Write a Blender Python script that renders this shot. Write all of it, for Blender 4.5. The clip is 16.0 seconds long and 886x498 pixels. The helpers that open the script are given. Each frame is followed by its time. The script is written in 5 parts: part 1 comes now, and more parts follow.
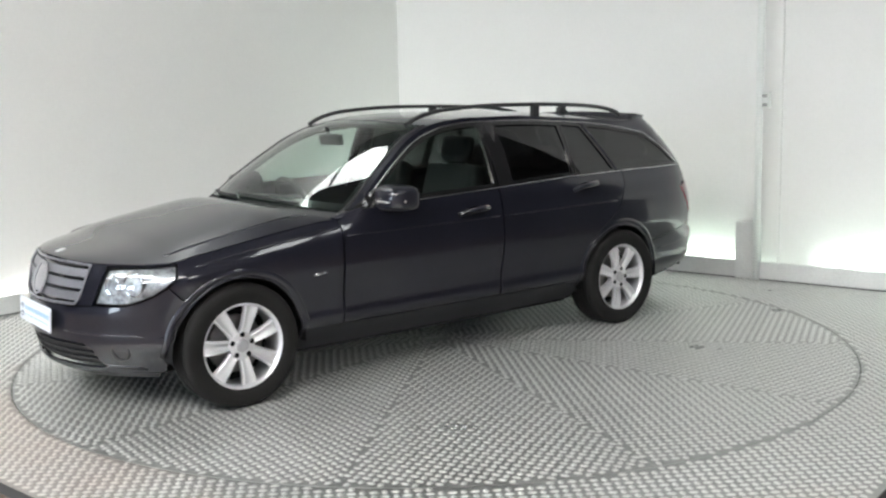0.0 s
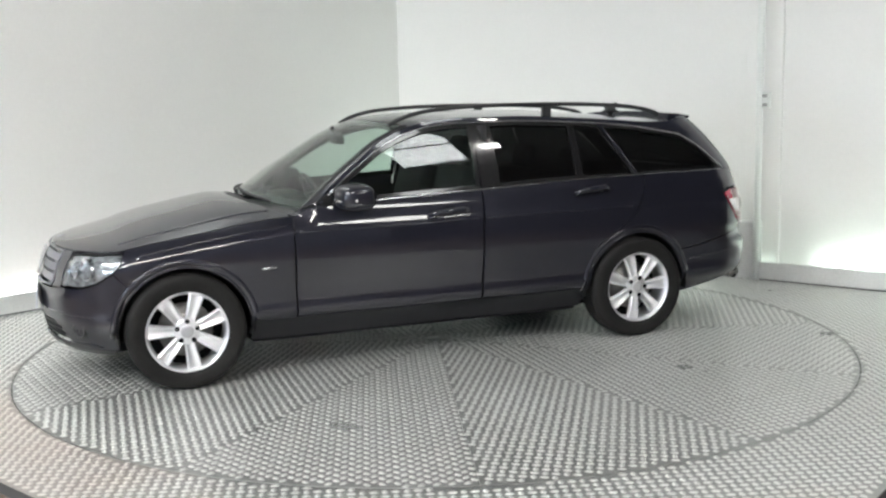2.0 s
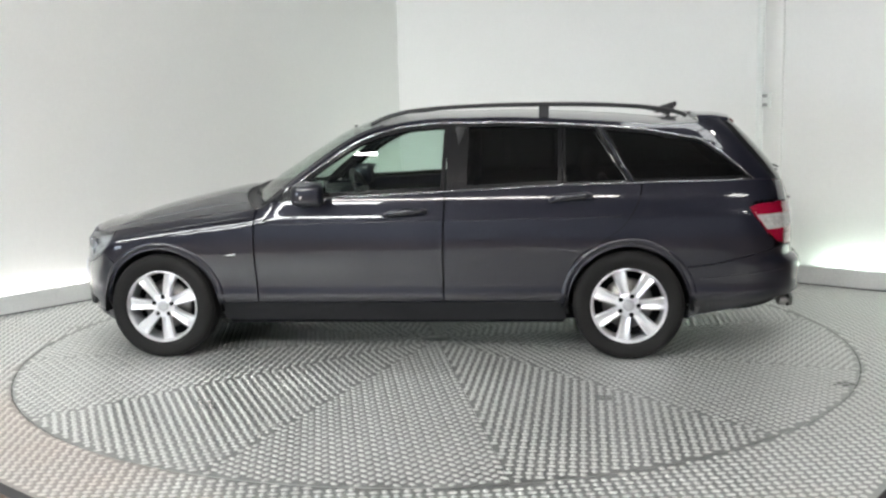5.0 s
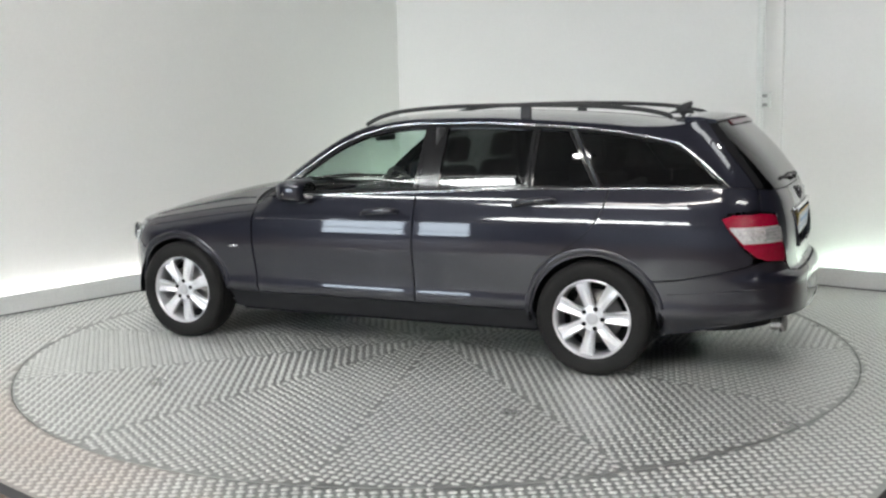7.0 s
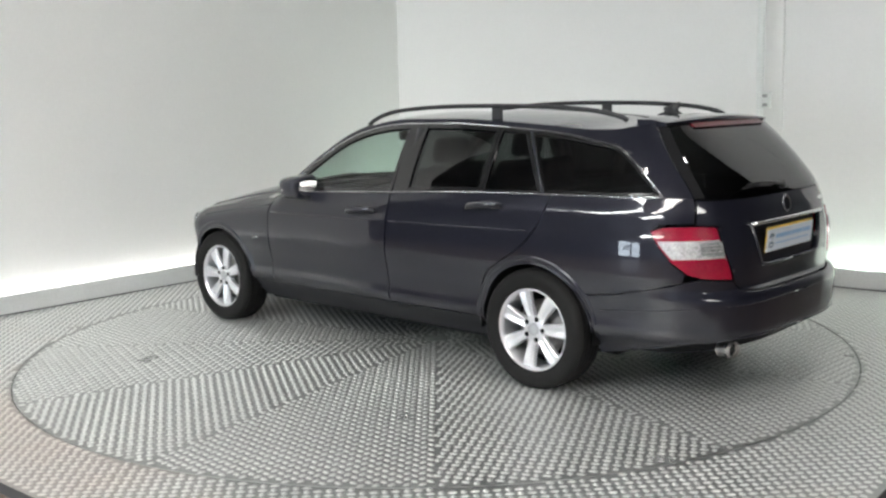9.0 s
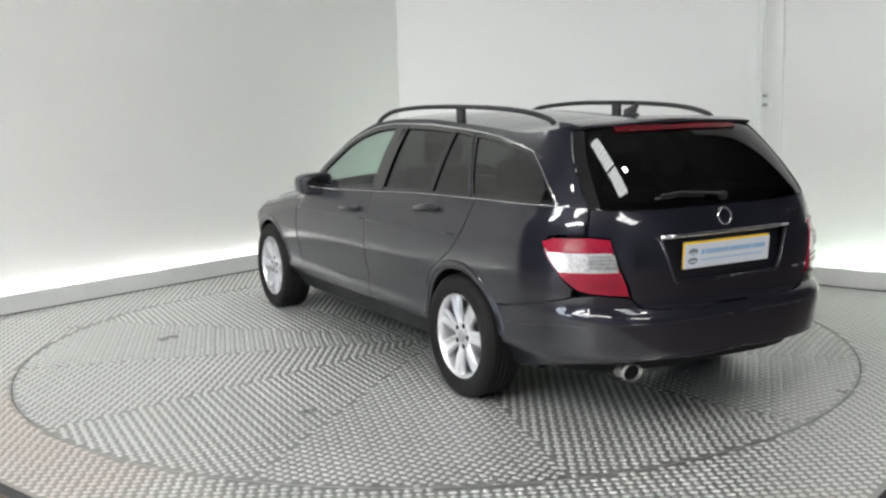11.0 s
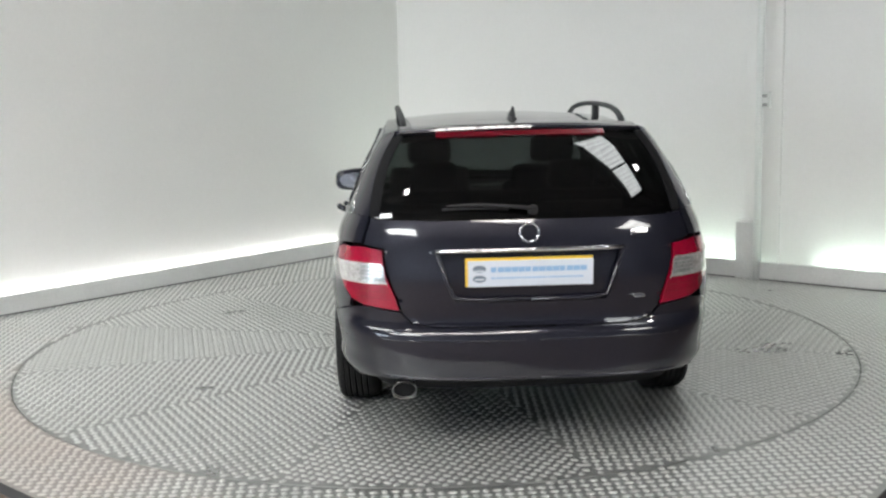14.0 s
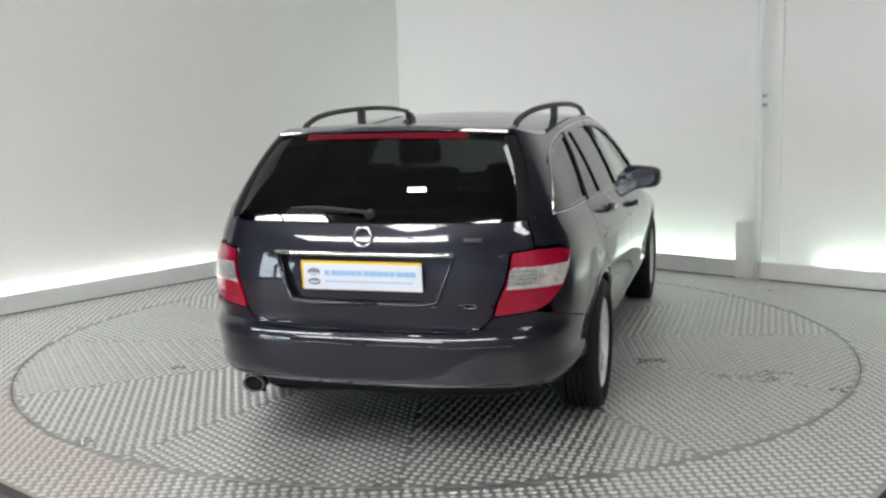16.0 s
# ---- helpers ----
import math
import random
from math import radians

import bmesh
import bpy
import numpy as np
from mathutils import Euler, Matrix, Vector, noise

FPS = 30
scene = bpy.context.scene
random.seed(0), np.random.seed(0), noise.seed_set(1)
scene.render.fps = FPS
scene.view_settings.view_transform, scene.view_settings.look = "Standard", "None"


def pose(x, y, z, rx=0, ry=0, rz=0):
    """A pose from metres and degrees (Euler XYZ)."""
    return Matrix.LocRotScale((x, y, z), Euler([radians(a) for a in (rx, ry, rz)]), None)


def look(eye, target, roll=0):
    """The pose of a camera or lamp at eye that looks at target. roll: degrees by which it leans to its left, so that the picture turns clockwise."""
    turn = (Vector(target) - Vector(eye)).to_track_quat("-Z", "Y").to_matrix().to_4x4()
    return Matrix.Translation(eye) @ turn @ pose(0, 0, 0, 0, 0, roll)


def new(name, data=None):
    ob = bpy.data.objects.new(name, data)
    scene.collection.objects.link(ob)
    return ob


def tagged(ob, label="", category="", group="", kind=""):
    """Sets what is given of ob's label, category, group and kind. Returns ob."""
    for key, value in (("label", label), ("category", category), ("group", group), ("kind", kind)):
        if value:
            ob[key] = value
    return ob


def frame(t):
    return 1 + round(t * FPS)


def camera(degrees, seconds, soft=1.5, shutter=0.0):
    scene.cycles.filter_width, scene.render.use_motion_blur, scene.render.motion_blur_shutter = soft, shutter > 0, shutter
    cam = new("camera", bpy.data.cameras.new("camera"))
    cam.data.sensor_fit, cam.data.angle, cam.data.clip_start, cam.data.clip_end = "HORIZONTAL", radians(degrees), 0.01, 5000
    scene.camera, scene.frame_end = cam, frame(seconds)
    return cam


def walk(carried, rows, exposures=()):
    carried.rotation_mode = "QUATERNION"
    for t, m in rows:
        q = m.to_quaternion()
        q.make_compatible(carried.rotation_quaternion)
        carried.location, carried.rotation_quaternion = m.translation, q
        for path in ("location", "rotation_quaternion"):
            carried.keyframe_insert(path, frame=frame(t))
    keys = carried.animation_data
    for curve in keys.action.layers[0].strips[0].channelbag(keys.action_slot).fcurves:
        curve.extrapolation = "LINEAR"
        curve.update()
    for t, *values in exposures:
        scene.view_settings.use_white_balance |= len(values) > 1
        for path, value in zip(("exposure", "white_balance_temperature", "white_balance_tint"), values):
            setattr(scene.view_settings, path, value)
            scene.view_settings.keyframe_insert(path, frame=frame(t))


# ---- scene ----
cam = camera(47.89, 16.0, soft=2.5)
EYE = Vector((0.0, -6.205, 1.485))
YAW, PITCH, ROLL = radians(-0.4965), radians(-8.362), -1.3345
AIM = EYE + Vector((-math.sin(YAW) * math.cos(PITCH), math.cos(YAW) * math.cos(PITCH), math.sin(PITCH)))
STAND = look(EYE, AIM, ROLL)
walk(cam, [(0.0, STAND), (16.0, STAND)], [(0.0, 0.46), (2.0, 0.52), (4.0, 0.54), (6.5, 0.31), (9.0, 0.31), (12.0, 0.26), (14.0, 0.17), (16.0, 0.12)])

# ---------------------------------------------------------------- light
world = bpy.data.worlds.new("world")
scene.world = world
world.use_nodes = True
world.node_tree.nodes["Background"].inputs[0].default_value = (0.75, 0.85, 1.0, 1)
world.node_tree.nodes["Background"].inputs[1].default_value = 0.05
scene.view_settings.exposure = 0.0
ROOFLIGHT_GLOW, ROOFDIM_GLOW, TROUGH_GLOW, FLOOD_GLOW = 29.0, 6.5, 15.5, 60.0


# ---------------------------------------------------------------- materials
def shader(name, base=(0.5, 0.5, 0.5), rough=0.5, metal=0.0, coat=0.0, emit=None, strength=0.0):
    m = bpy.data.materials.new(name)
    m.use_nodes = True
    b = m.node_tree.nodes["Principled BSDF"]
    b.inputs["Base Color"].default_value = (*base, 1)
    b.inputs["Roughness"].default_value = rough
    b.inputs["Metallic"].default_value = metal
    b.inputs["Coat Weight"].default_value = coat
    b.inputs["Coat Roughness"].default_value = 0.03
    if emit:
        b.inputs["Emission Color"].default_value = (*emit, 1)
        b.inputs["Emission Strength"].default_value = strength
    return m


def grain(m, base, spread=0.15, scales=(3.0, 60.0), bump=0.0, rough=None, dirt=None):
    """Vary a material's colour at two sizes, its roughness and its fine relief."""
    t = m.node_tree
    n, l = t.nodes, t.links
    b = n["Principled BSDF"]
    co = n.new("ShaderNodeTexCoord")
    noises = []
    for s in scales:
        nz = n.new("ShaderNodeTexNoise")
        nz.inputs["Scale"].default_value = s
        nz.inputs["Detail"].default_value = 5
        l.new(co.outputs["Object"], nz.inputs["Vector"])
        noises.append(nz)
    add = n.new("ShaderNodeMath")
    add.operation = "ADD"
    l.new(noises[0].outputs["Fac"], add.inputs[0])
    l.new(noises[1].outputs["Fac"], add.inputs[1])
    ramp = n.new("ShaderNodeMapRange")
    ramp.inputs["From Min"].default_value, ramp.inputs["From Max"].default_value = 0.7, 1.3
    l.new(add.outputs[0], ramp.inputs["Value"])
    mix = n.new("ShaderNodeMix")
    mix.data_type = "RGBA"
    lo = dirt or tuple(c * (1 - spread) for c in base)
    hi = tuple(min(1, c * (1 + spread)) for c in base)
    mix.inputs["A"].default_value, mix.inputs["B"].default_value = (*lo, 1), (*hi, 1)
    l.new(ramp.outputs[0], mix.inputs["Factor"])
    l.new(mix.outputs["Result"], b.inputs["Base Color"])
    if rough:
        rr = n.new("ShaderNodeMapRange")
        rr.inputs["From Min"].default_value, rr.inputs["From Max"].default_value = 0.3, 0.7
        rr.inputs["To Min"].default_value, rr.inputs["To Max"].default_value = rough
        l.new(noises[0].outputs["Fac"], rr.inputs["Value"])
        l.new(rr.outputs[0], b.inputs["Roughness"])
    if bump:
        bp = n.new("ShaderNodeBump")
        bp.inputs["Strength"].default_value, bp.inputs["Distance"].default_value = bump, 0.002
        l.new(noises[1].outputs["Fac"], bp.inputs["Height"])
        l.new(bp.outputs[0], b.inputs["Normal"])
    return m


def glass(name, tint, gloss=1.0):
    """A thin pane: tinted, with the gloss of its face."""
    m = bpy.data.materials.new(name)
    m.use_nodes = True
    n, l = m.node_tree.nodes, m.node_tree.links
    n.remove(n["Principled BSDF"])
    tr, gl, mx, fr = (n.new("ShaderNode" + k) for k in ("BsdfTransparent", "BsdfGlossy", "MixShader", "LayerWeight"))
    tr.inputs[0].default_value = (*tint, 1)
    gl.inputs["Roughness"].default_value = 0.01
    gl.inputs[0].default_value = (gloss, gloss, gloss, 1)
    fr.inputs["Blend"].default_value = 0.5
    pw, ma = n.new("ShaderNodeMath"), n.new("ShaderNodeMath")
    pw.operation, ma.operation = "POWER", "MULTIPLY_ADD"
    pw.inputs[1].default_value = 5.0
    ma.inputs[1].default_value, ma.inputs[2].default_value = 0.92, 0.075
    l.new(fr.outputs["Facing"], pw.inputs[0])
    l.new(pw.outputs[0], ma.inputs[0])
    l.new(ma.outputs[0], mx.inputs[0])
    l.new(tr.outputs[0], mx.inputs[1])
    l.new(gl.outputs[0], mx.inputs[2])
    l.new(mx.outputs[0], n["Material Output"].inputs[0])
    return m


PAINT = grain(shader("dark grey metallic paint", rough=0.32, metal=0.30, coat=1.0), (0.0112, 0.0116, 0.0190), 0.12, (2.0, 90.0), 0.012)
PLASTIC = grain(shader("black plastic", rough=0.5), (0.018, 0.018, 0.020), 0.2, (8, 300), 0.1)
GLOSSBLACK = shader("gloss black trim", (0.012, 0.012, 0.013), 0.12, 0.0, 0.5)
DARK = shader("dark lining", (0.010, 0.010, 0.011), 0.8)
RUBBER = grain(shader("tyre rubber", rough=0.65), (0.012, 0.0115, 0.0115), 0.25, (6, 200), 0.2)
ALLOY = grain(shader("silver alloy", rough=0.33, metal=0.7, coat=0.15), (0.70, 0.70, 0.725), 0.05, (10, 400))
CHROME = shader("chrome", (0.82, 0.82, 0.83), 0.10, 1.0)
CAPGREY = grain(shader("grey wheel cap", rough=0.4, metal=0.5), (0.42, 0.42, 0.44), 0.1, (20, 200))
STEEL = grain(shader("brake disc steel", rough=0.4, metal=0.9), (0.30, 0.29, 0.28), 0.2, (20, 300))
DARK.node_tree.nodes["Principled BSDF"].inputs["Specular IOR Level"].default_value = 0.1
PAINT.node_tree.nodes["Principled BSDF"].inputs["Specular IOR Level"].default_value = 0.15
PAINT.node_tree.nodes["Principled BSDF"].inputs["Coat IOR"].default_value = 1.54
RUBBER.node_tree.nodes["Principled BSDF"].inputs["Specular IOR Level"].default_value = 0.15
CLOTH = grain(shader("dark seat cloth", rough=0.9), (0.009, 0.009, 0.010), 0.25, (20, 500), 0.3)
HEADLINER = grain(shader("grey headliner", rough=0.9), (0.22, 0.22, 0.21), 0.1, (10, 400))
GLASS = glass("clear green glass", (0.70, 0.80, 0.75))
PRIVACY = glass("dark privacy glass", (0.060, 0.064, 0.064))
LAMPGLASS = glass("lamp lens glass", (0.93, 0.95, 0.97))
RED = grain(shader("red lamp lens", rough=0.25, coat=1.0), (0.25, 0.0006, 0.020), 0.14, (14, 200), 0.10)
REDDARK = shader("dark red lamp lens", (0.10, 0.002, 0.008), 0.25, 0.0, 0.4)
CLEARLENS = grain(shader("frosted clear lamp lens", rough=0.2, metal=0.4, coat=1.0), (0.66, 0.64, 0.63), 0.35, (26, 90), 0.5)
LAMPBOWL = grain(shader("grey lamp bowl", rough=0.3, metal=0.5, coat=1.0), (0.24, 0.25, 0.25), 0.4, (40, 160), 0.6)
PLATE_W = shader("white plate", (0.62, 0.66, 0.73), 0.35)
PLATE_Y = shader("yellow plate", (0.75, 0.50, 0.05), 0.35)
PLATE_BLUE = shader("pale blue print", (0.27, 0.44, 0.66), 0.4)
PLATE_GREY = shader("grey print", (0.16, 0.20, 0.26), 0.4)
WALLPAINT = grain(shader("white wall paint", rough=0.6), (0.80, 0.80, 0.785), 0.02, (0.6, 40), 0.05)
PLINTH = grain(shader("grey painted plinth", rough=0.55), (0.66, 0.67, 0.66), 0.08, (2, 60), 0.1)
POSTPAINT = grain(shader("white post paint", rough=0.5), (0.74, 0.76, 0.74), 0.03, (1, 60))
TREAD = grain(shader("galvanised tread plate", rough=0.3, metal=0.74), (0.335, 0.34, 0.33), 0.20, (0.9, 14.0), 0.0, (0.27, 0.42))
# paler than the plate: partly wear, partly the studs' glint put into colour
STUD = grain(shader("worn tread stud with glint tone", rough=0.36, metal=0.66), (0.70, 0.705, 0.685), 0.10, (1.1, 40.0), 0.0, (0.26, 0.39))


def warm_patch(m, at, size, warm_tone):
    """A warm reflection painted into a metal floor's colour round one spot, with a ragged edge."""
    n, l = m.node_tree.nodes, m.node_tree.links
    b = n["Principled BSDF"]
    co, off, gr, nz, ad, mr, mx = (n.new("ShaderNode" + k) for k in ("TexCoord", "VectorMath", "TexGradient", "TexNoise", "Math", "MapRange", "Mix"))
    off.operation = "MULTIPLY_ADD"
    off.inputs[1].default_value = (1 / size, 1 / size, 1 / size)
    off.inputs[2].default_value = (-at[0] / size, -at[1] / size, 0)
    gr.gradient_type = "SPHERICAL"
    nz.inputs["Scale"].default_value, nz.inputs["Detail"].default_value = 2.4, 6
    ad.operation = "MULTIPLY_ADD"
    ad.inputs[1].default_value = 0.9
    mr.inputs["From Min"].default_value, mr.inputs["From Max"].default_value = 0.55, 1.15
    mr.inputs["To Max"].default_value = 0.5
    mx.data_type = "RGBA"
    mx.inputs["B"].default_value = (*warm_tone, 1)
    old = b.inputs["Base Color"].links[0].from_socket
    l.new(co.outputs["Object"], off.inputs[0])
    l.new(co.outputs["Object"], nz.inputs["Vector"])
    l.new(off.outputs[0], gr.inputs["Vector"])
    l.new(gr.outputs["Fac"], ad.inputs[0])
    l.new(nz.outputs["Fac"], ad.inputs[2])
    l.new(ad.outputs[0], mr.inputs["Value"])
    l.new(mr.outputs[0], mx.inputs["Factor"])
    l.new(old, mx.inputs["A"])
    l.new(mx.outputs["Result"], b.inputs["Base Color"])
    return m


# fixed floor: pinkish reflected light of the hall put into the colour
TREAD_EDGE = warm_patch(grain(shader("tread plate with warm reflection tint", rough=0.3, metal=0.74), (0.335, 0.34, 0.33), 0.20, (0.9, 14.0), 0.0, (0.30, 0.45)), (-2.35, -1.9), 1.9, (0.46, 0.36, 0.31))
STUD_EDGE = warm_patch(grain(shader("tread stud with warm reflection tint", rough=0.36, metal=0.66), (0.70, 0.705, 0.685), 0.10, (1.1, 40.0), 0.0, (0.26, 0.39)), (-2.35, -1.9), 1.9, (0.68, 0.57, 0.51))
# body colour made darker and duller, for the shade low on the sill
SILLDARK = grain(shader("sill paint darkened for shade", rough=0.5, metal=0.2), (0.0100, 0.0103, 0.0140), 0.2, (9, 260), 0.1)
SEAM = shader("dark seam", (0.05, 0.05, 0.05), 0.7)
OUTFLOOR = grain(shader("brown painted concrete", rough=0.6), (0.14, 0.108, 0.094), 0.2, (1.2, 30), 0.1)
HALLWALL = grain(shader("hall wall", rough=0.8), (0.045, 0.045, 0.048), 0.2, (0.7, 12))
# pale bluish tone chosen to brighten reflections in the car's side
HALL_REFLECTOR = grain(shader("pale reflector wall", rough=0.7), (0.33, 0.36, 0.44), 0.15, (0.7, 12))
HALLROOF = grain(shader("hall roof sheet", rough=0.7), (0.20, 0.20, 0.20), 0.1, (0.7, 12))
ROOFLIGHT = shader("daylit rooflight sheet", (0.8, 0.8, 0.8), 0.5, 0, 0, (0.945, 0.98, 0.965), ROOFLIGHT_GLOW)
ROOFMID = shader("daylit rooflight sheet over the bay", (0.8, 0.8, 0.8), 0.5, 0, 0, (0.945, 0.98, 0.965), 5.5)
# glow of an added roof panel that brightens the left wall
ROOFFILL = shader("added fill panel sheet", (0.8, 0.8, 0.8), 0.5, 0, 0, (0.97, 0.97, 0.93), 19.0)
ROOFWARM = shader("warm daylit rooflight sheet", (0.8, 0.8, 0.8), 0.5, 0, 0, (1.0, 0.955, 0.91), 30.0)
ROOFDIM = shader("dull rooflight sheet", (0.8, 0.8, 0.8), 0.5, 0, 0, (0.945, 0.98, 0.98), ROOFLIGHT_GLOW)
DAYPANE = shader("daylit window pane", (0.8, 0.8, 0.8), 0.3, 0, 0, (0.74, 0.87, 1.0), 9.0)

def ribbed(m, pitch, strength):
    """Lighter and darker ribs of a profiled translucent sheet."""
    n, l = m.node_tree.nodes, m.node_tree.links
    co, wv, mr = n.new("ShaderNodeTexCoord"), n.new("ShaderNodeTexWave"), n.new("ShaderNodeMapRange")
    wv.bands_direction = "X"
    wv.inputs["Scale"].default_value = 0.314 / pitch
    wv.inputs["Distortion"].default_value = 0.4
    mr.inputs["To Min"].default_value, mr.inputs["To Max"].default_value = strength * 0.62, strength * 1.2
    l.new(co.outputs["Object"], wv.inputs["Vector"])
    l.new(wv.outputs["Fac"], mr.inputs["Value"])
    l.new(mr.outputs[0], n["Principled BSDF"].inputs["Emission Strength"])


ribbed(ROOFLIGHT, 0.16, ROOFLIGHT_GLOW)
ribbed(ROOFDIM, 0.16, ROOFDIM_GLOW)
ribbed(ROOFMID, 0.16, 9.0)
ribbed(ROOFFILL, 0.16, 19.0)
ribbed(ROOFWARM, 0.16, 30.0)
TROUGHLIGHT = shader("cove light strip", (0.8, 0.8, 0.8), 0.5, 0, 0, (1.0, 0.985, 0.965), TROUGH_GLOW)
TROUGHGREEN = shader("greenish cove light strip", (0.8, 0.8, 0.8), 0.5, 0, 0, (0.80, 1.0, 0.86), TROUGH_GLOW * 0.50)
FLOODLIGHT = shader("floodlight lens", (0.8, 0.8, 0.8), 0.5, 0, 0, (1.0, 0.98, 0.93), FLOOD_GLOW)


# ---------------------------------------------------------------- mesh helpers
def part(name, bm, mat, parent=None, label="", smooth=True, kind=""):
    me = bpy.data.meshes.new(name)
    bm.normal_update()
    bm.to_mesh(me)
    bm.free()
    for p in me.polygons:
        p.use_smooth = smooth
    for m in (mat if isinstance(mat, (list, tuple)) else [mat]):
        me.materials.append(m)
    ob = new(name, me)
    ob.parent = parent
    return tagged(ob, label, kind=kind)


def sharp(ob, angle=35):
    """Smooth shading that breaks at edges sharper than the angle."""
    bm = bmesh.new()
    bm.from_mesh(ob.data)
    for e in bm.edges:
        e.smooth = not (len(e.link_faces) == 2 and e.calc_face_angle(0) > radians(angle))
    bm.to_mesh(ob.data)
    bm.free()
    return ob


def box(bm, x0, x1, y0, y1, z0, z1, m=None, bevel=0.0):
    made = bmesh.ops.create_cube(bm, size=1, matrix=Matrix.LocRotScale(((x0 + x1) / 2, (y0 + y1) / 2, (z0 + z1) / 2), None, (x1 - x0, y1 - y0, z1 - z0)))
    vs = made["verts"]
    if bevel:
        es = list({e for v in vs for e in v.link_edges})
        out = bmesh.ops.bevel(bm, geom=es, offset=bevel, segments=2, affect="EDGES", profile=0.5)
        vs = list({v for f in out["faces"] for v in f.verts} | {v for v in vs if v.is_valid})
    if m is not None:
        bmesh.ops.transform(bm, matrix=m, verts=vs)
    return vs


def boxed(name, mat, dims, parent=None, label="", m=None, bevel=0.0, kind=""):
    bm = bmesh.new()
    box(bm, *dims, m=m, bevel=bevel)
    return part(name, bm, mat, parent, label, smooth=False, kind=kind)


def lathe(bm, profile, axis="Y", steps=48, m=None):
    """Turn a profile of (radius, height) round an axis."""
    rings = []
    for r, h in profile:
        ring = []
        for i in range(steps):
            a = 2 * math.pi * i / steps
            v = Vector((r * math.cos(a), h, r * math.sin(a))) if axis == "Y" else Vector((r * math.cos(a), r * math.sin(a), h))
            ring.append(bm.verts.new(m @ v if m else v))
        rings.append(ring)
    for a, b in zip(rings, rings[1:]):
        for i in range(steps):
            bm.faces.new((a[i], a[(i + 1) % steps], b[(i + 1) % steps], b[i]))
    return rings


def tube(bm, pts, radius, sides=8, flat=1.0):
    """A rod along points; flat squeezes its height."""
    rings = []
    for i, p in enumerate(pts):
        p = Vector(p)
        d = (Vector(pts[min(i + 1, len(pts) - 1)]) - Vector(pts[max(i - 1, 0)])).normalized()
        s = d.cross(Vector((0, 0, 1)))
        s = s.normalized() if s.length > 1e-4 else Vector((1, 0, 0))
        u = s.cross(d).normalized()
        r = radius[i] if isinstance(radius, (list, tuple)) else radius
        rings.append([bm.verts.new(p + s * (r * math.cos(2 * math.pi * k / sides)) + u * (r * flat * math.sin(2 * math.pi * k / sides))) for k in range(sides)])
    for a, b in zip(rings, rings[1:]):
        for k in range(sides):
            bm.faces.new((a[k], a[(k + 1) % sides], b[(k + 1) % sides], b[k]))
    bm.faces.new(rings[0][::-1])
    bm.faces.new(rings[-1])


def spline(pts, n=10, closed=False):
    """A smooth curve through points of any number of coordinates."""
    p = [np.array(q, float) for q in pts]
    out = []
    k = len(p)
    for i in range(k if closed else k - 1):
        a, b, c, d = ((p[(i + j - 1) % k] for j in range(4)) if closed else (p[max(i - 1, 0)], p[i], p[i + 1], p[min(i + 2, k - 1)]))
        for s in range(n):
            t = s / n
            out.append(0.5 * (2 * b + (c - a) * t + (2 * a - 5 * b + 4 * c - d) * t * t + (3 * b - a - 3 * c + d) * t ** 3))
    if not closed:
        out.append(p[-1])
    return [tuple(float(v) for v in q) for q in out]


# ---------------------------------------------------------------- the bay
# left wall's line runs along WALL_A, right wall's along WALL_B; both meet in the corner
UP = Vector((0, 0, 1))
WALL_A = Vector((0.650, 0.760, 0)).normalized()
WALL_B = Vector((0.760, -0.650, 0)).normalized()
CORNER = Vector((-0.3835, 4.342, 0))
PLINTH_H, SETBACK_A, SETBACK_B, WALL_H = 0.145, 0.09, 0.18, 5.2


def wall_frame(origin, along, inward):
    """x along the wall, y into the room, z up."""
    m = Matrix.Identity(4)
    for i, v in enumerate((along, inward, UP)):
        m.col[i].xyz = v
    m.translation = origin
    return m


FRAME_A = wall_frame(CORNER, -WALL_A, WALL_B)
FRAME_B = wall_frame(CORNER, WALL_B, -WALL_A)
LEN_A, LEN_B = 6.2, 6.3
